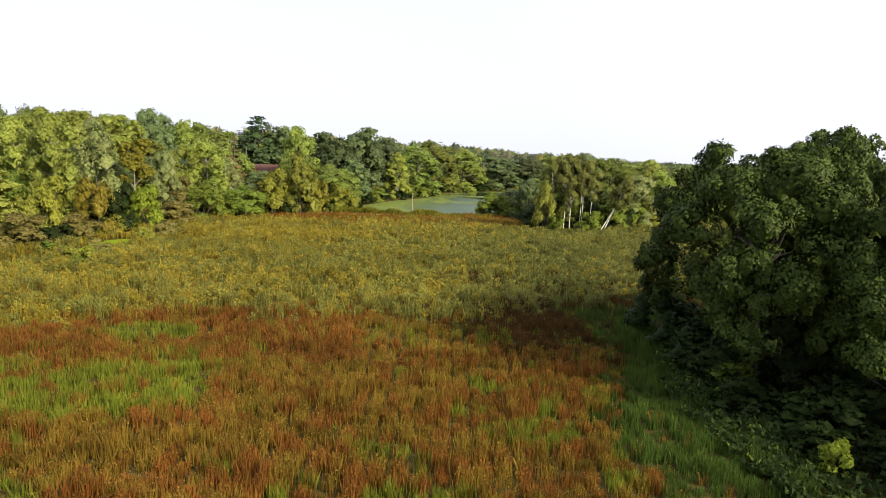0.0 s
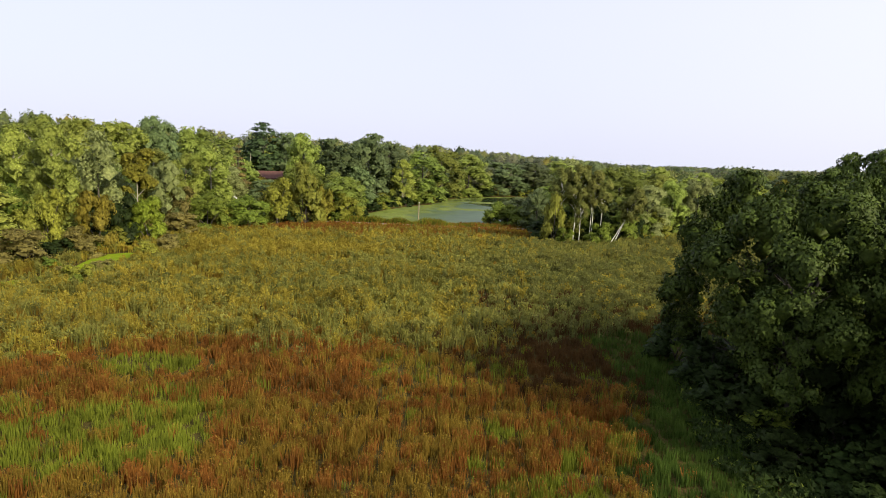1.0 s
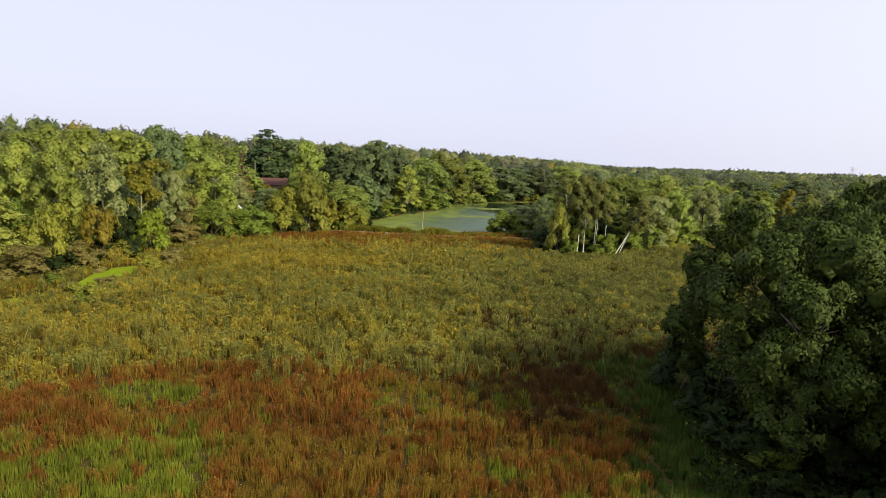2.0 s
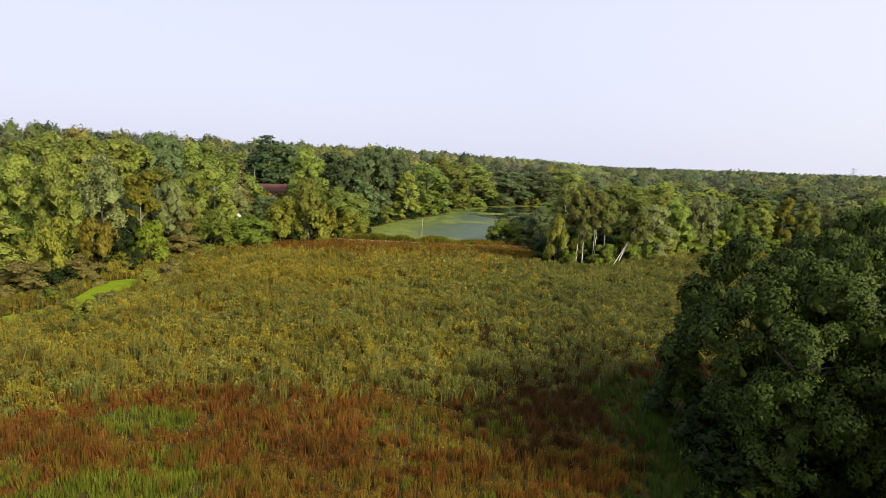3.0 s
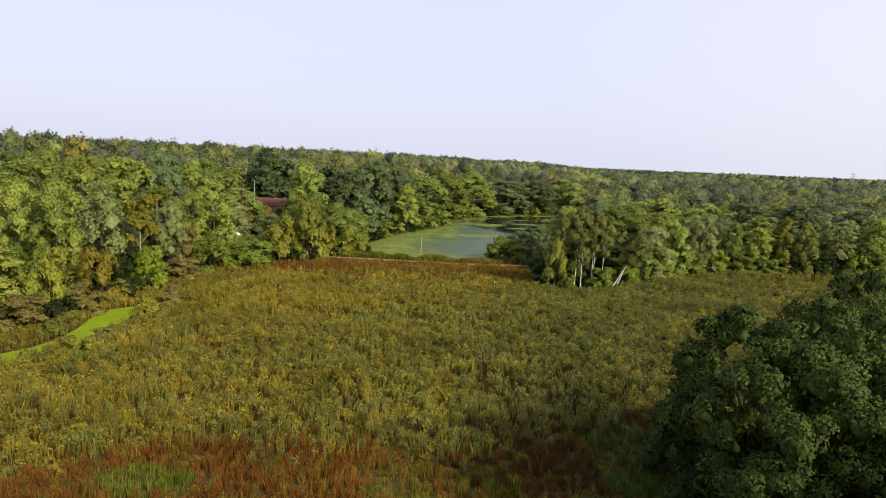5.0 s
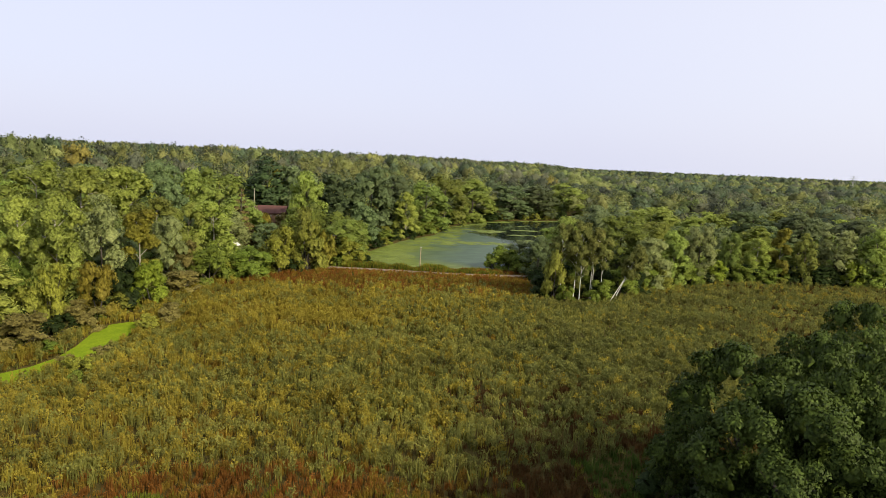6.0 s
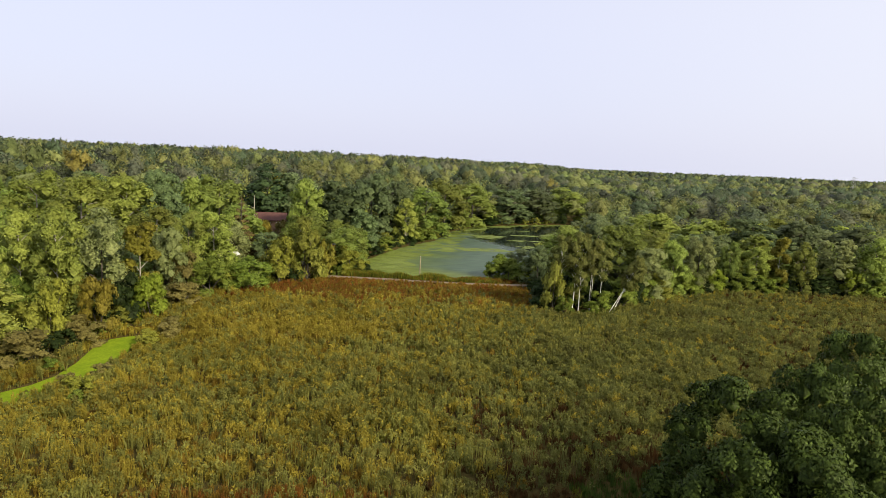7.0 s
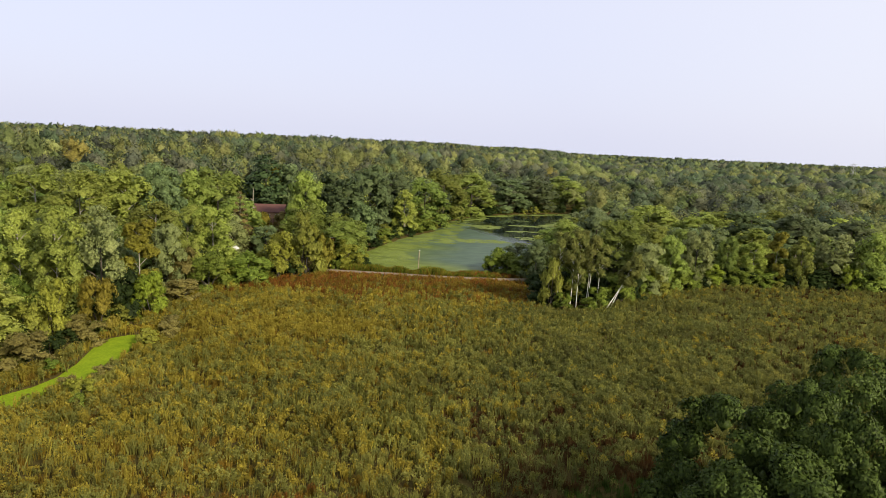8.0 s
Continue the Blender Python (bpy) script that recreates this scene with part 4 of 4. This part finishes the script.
def herbs(r, x, y, high, rad, count, size):
    """Leafy upright herbs or low shrubs: small leaves through an egg-shaped bush."""
    n = len(x)
    z = np.repeat(ground_z(x, y), count)
    d = unit(r.normal(size=(n * count, 3)))
    d[:, 2] = np.abs(d[:, 2]) * 1.2 - 0.3
    k = r.uniform(0.55, 1.05, (n * count, 1))
    hh, rr = np.repeat(high, count), np.repeat(rad, count)
    at = np.stack([np.repeat(x, count) + d[:, 0] * k[:, 0] * rr, np.repeat(y, count) + d[:, 1] * k[:, 0] * rr,
                   z + np.clip(0.52 + 0.48 * d[:, 2] * k[:, 0], 0.08, 1.1) * hh], 1)
    # upright sprays
    up = unit(np.stack([0.6 * d[:, 0], 0.6 * d[:, 1], np.full(n * count, 0.6)], 1) + 0.55 * r.normal(size=d.shape))
    side = unit(np.cross(up, r.normal(size=d.shape)))
    s = (size * r.uniform(0.6, 1.4, n * count))[:, None]
    side = np.where((np.cross(up, side) * d).sum(1, keepdims=True) > 0, side, -side)
    v = np.stack([at + up * s * 0.95, at - up * s * 0.5 + side * s * 0.55, at - up * s * 0.5 - side * s * 0.55], 1)
    return v.reshape(-1, 3), np.arange(n * count * 3).reshape(-1, 3)


KINDS = [("rust_stalks", RUST, "rust brown seed stalks of tall marsh plants"), ("tan_stalks", TAN, "tan dry stalks of tall marsh plants"),
         ("marsh_grass", GRASS, "bright green upright marsh grass"), ("olive_herbs", OLIVE, "olive leafy marsh herbs and low shrubs"),
         ("golden_herbs", GOLDEN, "yellowish flowering marsh herbs"), ("grey_herbs", GREY, "grey-green low marsh shrubs"), ("shade_stalks", SHADE_STALKS, "red-brown stalks of marsh plants darkened for oak shade"),
         ("shade_grass", SHADE_GRASS, "deep green tall grass darkened for the shade beside the oaks")]


def build_marsh():
    r = np.random.default_rng(55)
    pieces = [[] for _ in KINDS]
    tables = r.random((64, 64, 4))
    for lo, hi, density, count, width, leaf in [(19, 40, 14.0, 12, 0.022, 0.075), (40, 62, 9.0, 10, 0.03, 0.095), (62, 90, 7.4, 9, 0.04, 0.12), (90, 150, 4.0, 9, 0.055, 0.17)]:
        x, y = marsh_places(r, lo, hi, density)
        # plants stand in clumps about a stride wide, mostly of one kind
        i, j = np.floor(x / 0.9).astype(int), np.floor(y / 0.9).astype(int)
        cell = tables[i % 64, j % 64]
        cx, cy = (i + 0.15 + 0.7 * cell[:, 0]) * 0.9, (j + 0.15 + 0.7 * cell[:, 1]) * 0.9
        x, y = x + 0.35 * (cx - x), y + 0.35 * (cy - y)
        luck = np.where(r.random(len(x)) < 0.7, cell[:, 2], r.random(len(x)))
        share = np.cumsum(zone(cx, cy), 1)
        pick = np.clip((luck[:, None] * share[:, -1:] > share).sum(1), 0, 7)
        lump = smooth(0.2, 0.8, 0.65 * value_noise(x, y, 1.7, 17) + 0.35 * cell[:, 3])
        for i in range(8):
            k = pick == i
            if not k.any():
                continue
            px, py, u = x[k], y[k], lump[k]
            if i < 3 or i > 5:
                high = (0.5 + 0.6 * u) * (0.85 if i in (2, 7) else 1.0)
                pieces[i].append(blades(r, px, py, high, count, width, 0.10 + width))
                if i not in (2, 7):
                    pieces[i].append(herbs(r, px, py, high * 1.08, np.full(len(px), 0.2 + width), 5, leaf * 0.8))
            else:
                thin = r.random(len(px)) < (0.6 if hi < 63 else 0.9)
                px, py, u = px[thin], py[thin], u[thin]
                high = (0.55 + 1.15 * u) * (0.9 if i == 5 else 1.0) * r.uniform(0.85, 1.15, len(px))
                pieces[i].append(herbs(r, px, py, high, 0.17 + 0.2 * u, 13 if hi < 91 else 9, leaf * 1.3))
                pieces[i].append(blades(r, px, py, high * 1.05, 5, width * 1.2, 0.18))
    # rounded low shrubs that stand out of the herbs
    x, y = r.uniform(-75, 75, 5200), r.uniform(48, 138, 5200)
    keep = (outside(BASIN, x, y) < -2) & (outside(CANAL, x, y) > 2) & (np.abs(x) < 0.76 * y) & (value_noise(x, y, 9, 41) > 0.35) & (zone(x, y)[:, 3:6].sum(1) > 0.6)
    x, y = x[keep], y[keep]
    pick = np.where(value_noise(x, y, 12, 42) + 0.4 * r.random(len(x)) > 0.75, 4, 3)
    pick = np.where((x > 6) & (r.random(len(x)) < 0.7), 5, pick)
    for i in (3, 4, 5):
        k = pick == i
        pieces[i].append(herbs(r, x[k], y[k], r.uniform(1.1, 1.75, k.sum()), r.uniform(0.4, 0.75, k.sum()), 46, 0.15))
    # the near marsh under and beside the eye
    x, y = r.uniform(-34, 17, 7000), r.uniform(-22, 19.5, 7000)
    k = outside(BASIN, x, y) < -1
    for i in (0, 1, 2):
        j = k & (np.arange(7000) % 3 == i)
        pieces[i].append(blades(r, x[j], y[j], 0.6 + 0.5 * value_noise(x[j], y[j], 1.7, 17), 8, 0.035, 0.15))
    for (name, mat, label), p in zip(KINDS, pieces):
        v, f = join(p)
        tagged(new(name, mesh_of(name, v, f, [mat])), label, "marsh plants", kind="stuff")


build_marsh()


def build_undergrowth():
    """Low leafy ground cover in the shade of the oaks."""
    r = np.random.default_rng(71)
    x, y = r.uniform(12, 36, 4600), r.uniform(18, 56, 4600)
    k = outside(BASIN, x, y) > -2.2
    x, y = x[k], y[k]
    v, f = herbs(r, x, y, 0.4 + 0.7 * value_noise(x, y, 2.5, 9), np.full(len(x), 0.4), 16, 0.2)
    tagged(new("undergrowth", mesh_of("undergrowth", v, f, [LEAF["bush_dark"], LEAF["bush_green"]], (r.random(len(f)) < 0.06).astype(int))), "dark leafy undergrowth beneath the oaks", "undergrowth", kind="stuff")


build_undergrowth()


# ---- reeds between trail and pond, pole, buildings, mast ----
def build_reeds():
    r = np.random.default_rng(61)
    x, y = r.uniform(-26, 10, 2600), r.uniform(146.8, 151.2, 2600)
    v, f = blades(r, x, y, (0.7 + 1.3 * value_noise(x, y, 3.0, 5)) * (1 - 0.35 * smooth(-8, 6, x)), 14, 0.035, 0.22)
    tagged(new("reeds", mesh_of("reeds", v, f, [TAN, SHADE_GRASS, GRASS], r.choice(3, len(f), p=(0.3, 0.2, 0.5)))), "pale green and tan reeds on the pond bank", "reeds", kind="stuff")


build_reeds()


def build_pole():
    ob = tagged(new("utility_pole"), "weathered pale wooden post on the pond bank", "pole")
    ob.location = (-8.8, 150.0, float(ground_z(-8.8, 150.0)))
    wood = plain_material("weathered_wood", (0.2, 0.165, 0.1), (0.36, 0.31, 0.2), 2.0)
    part("post", mesh_of("post", *tube([(0, 0, -0.4), (0.05, 0, 2.7), (0.12, 0, 5.6)], [0.17, 0.15, 0.12], 10), [wood], flat=False), ob)
    part("cap", mesh_of("cap", *tube([(0.12, 0, 5.58), (0.12, 0, 5.66), (0.12, 0, 5.7)], [0.15, 0.15, 0.02], 10), [plain_material("zinc_cap", (0.4, 0.4, 0.4), (0.55, 0.55, 0.55), 3, 0.5)], flat=False), ob)


build_pole()


def build_snag():
    ob = tagged(new("dead_tree"), "bare pale dead tree trunk beside a pine", "tree")
    ob.location = (-61.2, 187.0, float(ground_z(-61.2, 187.0)))
    part("trunk", mesh_of("snag_trunk", *tube([(0, 0, -0.4), (0.1, 0, 5), (0.0, 0.1, 10), (0.15, 0, 14.5)], [0.26, 0.22, 0.17, 0.06], 8), [PALE_BARK], flat=False), ob)
    for z, a in ((8.0, 0.6), (10.5, 3.4), (12.2, 5.0)):
        part("branch", mesh_of("snag_branch", *tube([(0, 0, z), (0.9 * math.cos(a), 0.9 * math.sin(a), z + 0.7)], [0.08, 0.02], 5), [PALE_BARK], flat=False), ob)


build_snag()


def box(x0, x1, y0, y1, z0, z1):
    v = np.array([(x, y, z) for x in (x0, x1) for y in (y0, y1) for z in (z0, z1)], float)
    return v, np.array([(0, 1, 3), (0, 3, 2), (4, 6, 7), (4, 7, 5), (0, 4, 5), (0, 5, 1), (2, 3, 7), (2, 7, 6), (0, 2, 6), (0, 6, 4), (1, 5, 7), (1, 7, 3)])


def gable(w, d, z0, rise, over, thick=0.2):
    """A gable roof with its ridge along x: outer and under side."""
    v = []
    for s in (0, -thick):
        for x in (-w / 2 - over, w / 2 + over):
            v += [(x, -d / 2 - over, z0 + s), (x, 0, z0 + rise + s), (x, d / 2 + over, z0 + s)]
    f = [(0, 3, 4), (0, 4, 1), (1, 4, 5), (1, 5, 2), (6, 10, 9), (6, 7, 10), (7, 11, 10), (7, 8, 11), (0, 1, 7), (0, 7, 6), (1, 2, 8), (1, 8, 7),
         (3, 9, 10), (3, 10, 4), (4, 10, 11), (4, 11, 5), (0, 6, 9), (0, 9, 3), (2, 5, 11), (2, 11, 8)]
    return np.array(v, float), np.array(f)


def build_house(name, label, x, y, turn, w, d, wall_h, rise, base, wall_mat, roof_mat):
    ob = tagged(new(name), label, "house")
    ob.matrix_basis = pose(x, y, base, 0, 0, turn)
    wv, wf = box(-w / 2, w / 2, -d / 2, d / 2, -3.0, wall_h)
    part("wall", mesh_of("wall", wv, wf, [wall_mat]), ob)
    for s in (-1, 1):
        gv = np.array([(s * (w / 2 - e), q, z) for e in (0, 0.2) for q, z in ((-d / 2, wall_h), (d / 2, wall_h), (0, wall_h + rise - 0.25))], float)
        part("gable_end", mesh_of("gable_end", gv, np.array([(0, 1, 2), (3, 5, 4), (0, 2, 5), (0, 5, 3), (1, 4, 5), (1, 5, 2)]), [wall_mat]), ob)
    part("roof", mesh_of("roof", *gable(w, d, wall_h + 0.05, rise, 0.5), [roof_mat]), ob)
    glass = plain_material("window_glass", (0.03, 0.035, 0.04), (0.05, 0.055, 0.06), 1, 0.1, 0.0)
    for i in (-1, 0, 1):
        win = part("window", mesh_of("window_frame", *box(i * w / 3.2 - 0.6, i * w / 3.2 + 0.6, -d / 2 - 0.06, -d / 2 + 0.02, wall_h - 1.8, wall_h - 0.6), [plain_material("white_trim", (0.7, 0.7, 0.68), (0.8, 0.8, 0.78), 2)]), ob)
        part("pane", mesh_of("pane", *box(i * w / 3.2 - 0.5, i * w / 3.2 + 0.5, -d / 2 - 0.09, -d / 2 - 0.05, wall_h - 1.7, wall_h - 0.7), [glass]), win)
    return ob


build_house("house", "house with a dark red roof among trees", -57.0, 190, 8, 8.6, 7.0, 2.6, 2.0, 5.6,
            plain_material("brown_siding", (0.22, 0.13, 0.08), (0.3, 0.19, 0.12), 1.5), plain_material("dark_red_shingles", (0.075, 0.03, 0.027), (0.12, 0.05, 0.042), 1.5))
build_house("shed", "small white shed half hidden by bushes", -50.8, 141, 70, 1.6, 1.6, 1.9, 0.8, 3.1,
            plain_material("white_siding", (0.7, 0.7, 0.68), (0.82, 0.82, 0.8), 2), plain_material("pale_grey_shingles", (0.5, 0.5, 0.5), (0.65, 0.65, 0.64), 2))


def build_red_stand(x, y, base):
    """A small raised hut: four red posts, rails, a floor and a pale lid, half hidden by the bushes."""
    ob = tagged(new("garden_hut"), "small red-painted wooden stand with a pale lid", "hut")
    ob.location = (x, y, base)
    red, pale = plain_material("red_paint", (0.26, 0.055, 0.035), (0.36, 0.085, 0.05), 3), plain_material("pale_board", (0.5, 0.46, 0.4), (0.62, 0.58, 0.5), 3)
    ground = float(ground_z(x, y)) - base - 0.3
    for a in (-0.45, 0.45):
        for b in (-0.45, 0.45):
            part("post", mesh_of("hut_post", *box(a - 0.09, a + 0.09, b - 0.09, b + 0.09, ground, 1.8), [red]), ob)
    for z in (0.0, 0.9):
        part("rail", mesh_of("hut_rail", *box(-0.36, 0.36, -0.5, -0.42, z, z + 0.16), [red]), ob)
    part("back_panel", mesh_of("hut_back", *box(-0.36, 0.36, 0.4, 0.48, 0.0, 1.75), [red]), ob)
    part("lid", mesh_of("hut_lid", *box(-0.6, 0.6, -0.6, 0.6, 1.8, 1.92), [pale]), ob)


build_red_stand(-30.8, 156.0, 4.4)


def build_mast(x, y, top):
    ob = tagged(new("transmission_mast"), "distant grey steel lattice mast above the woods", "mast")
    z = float(ground_z(x, y))
    ob.location = (x, y, z)
    h = top - z
    steel = plain_material("galvanised_steel", (0.3, 0.31, 0.33), (0.42, 0.43, 0.45), 1, 0.5)
    for a, b in ((-1, -1), (-1, 1), (1, -1), (1, 1)):
        part("leg", mesh_of("leg", *tube([(a * 3, b * 3, 0), (a * 0.7, b * 0.7, h)], [0.16, 0.12], 5), [steel]), ob)
    for i in range(7):
        k0, k1 = i / 7, (i + 1) / 7
        w0, w1 = 3 - 2.3 * k0, 3 - 2.3 * k1
        part("brace", mesh_of("brace", *join([tube([(-w0, -w0, h * k0), (w1, -w1, h * k1)], [0.07, 0.07], 4), tube([(w0, w0, h * k0), (-w1, w1, h * k1)], [0.12, 0.12], 4)]), [steel]), ob)
    for q in (0.86, 0.95):
        part("crossarm", mesh_of("crossarm", *tube([(-4.5, 0, h * q), (4.5, 0, h * q)], [0.2, 0.2], 5), [steel]), ob)


build_mast(491, 800, 30.0)
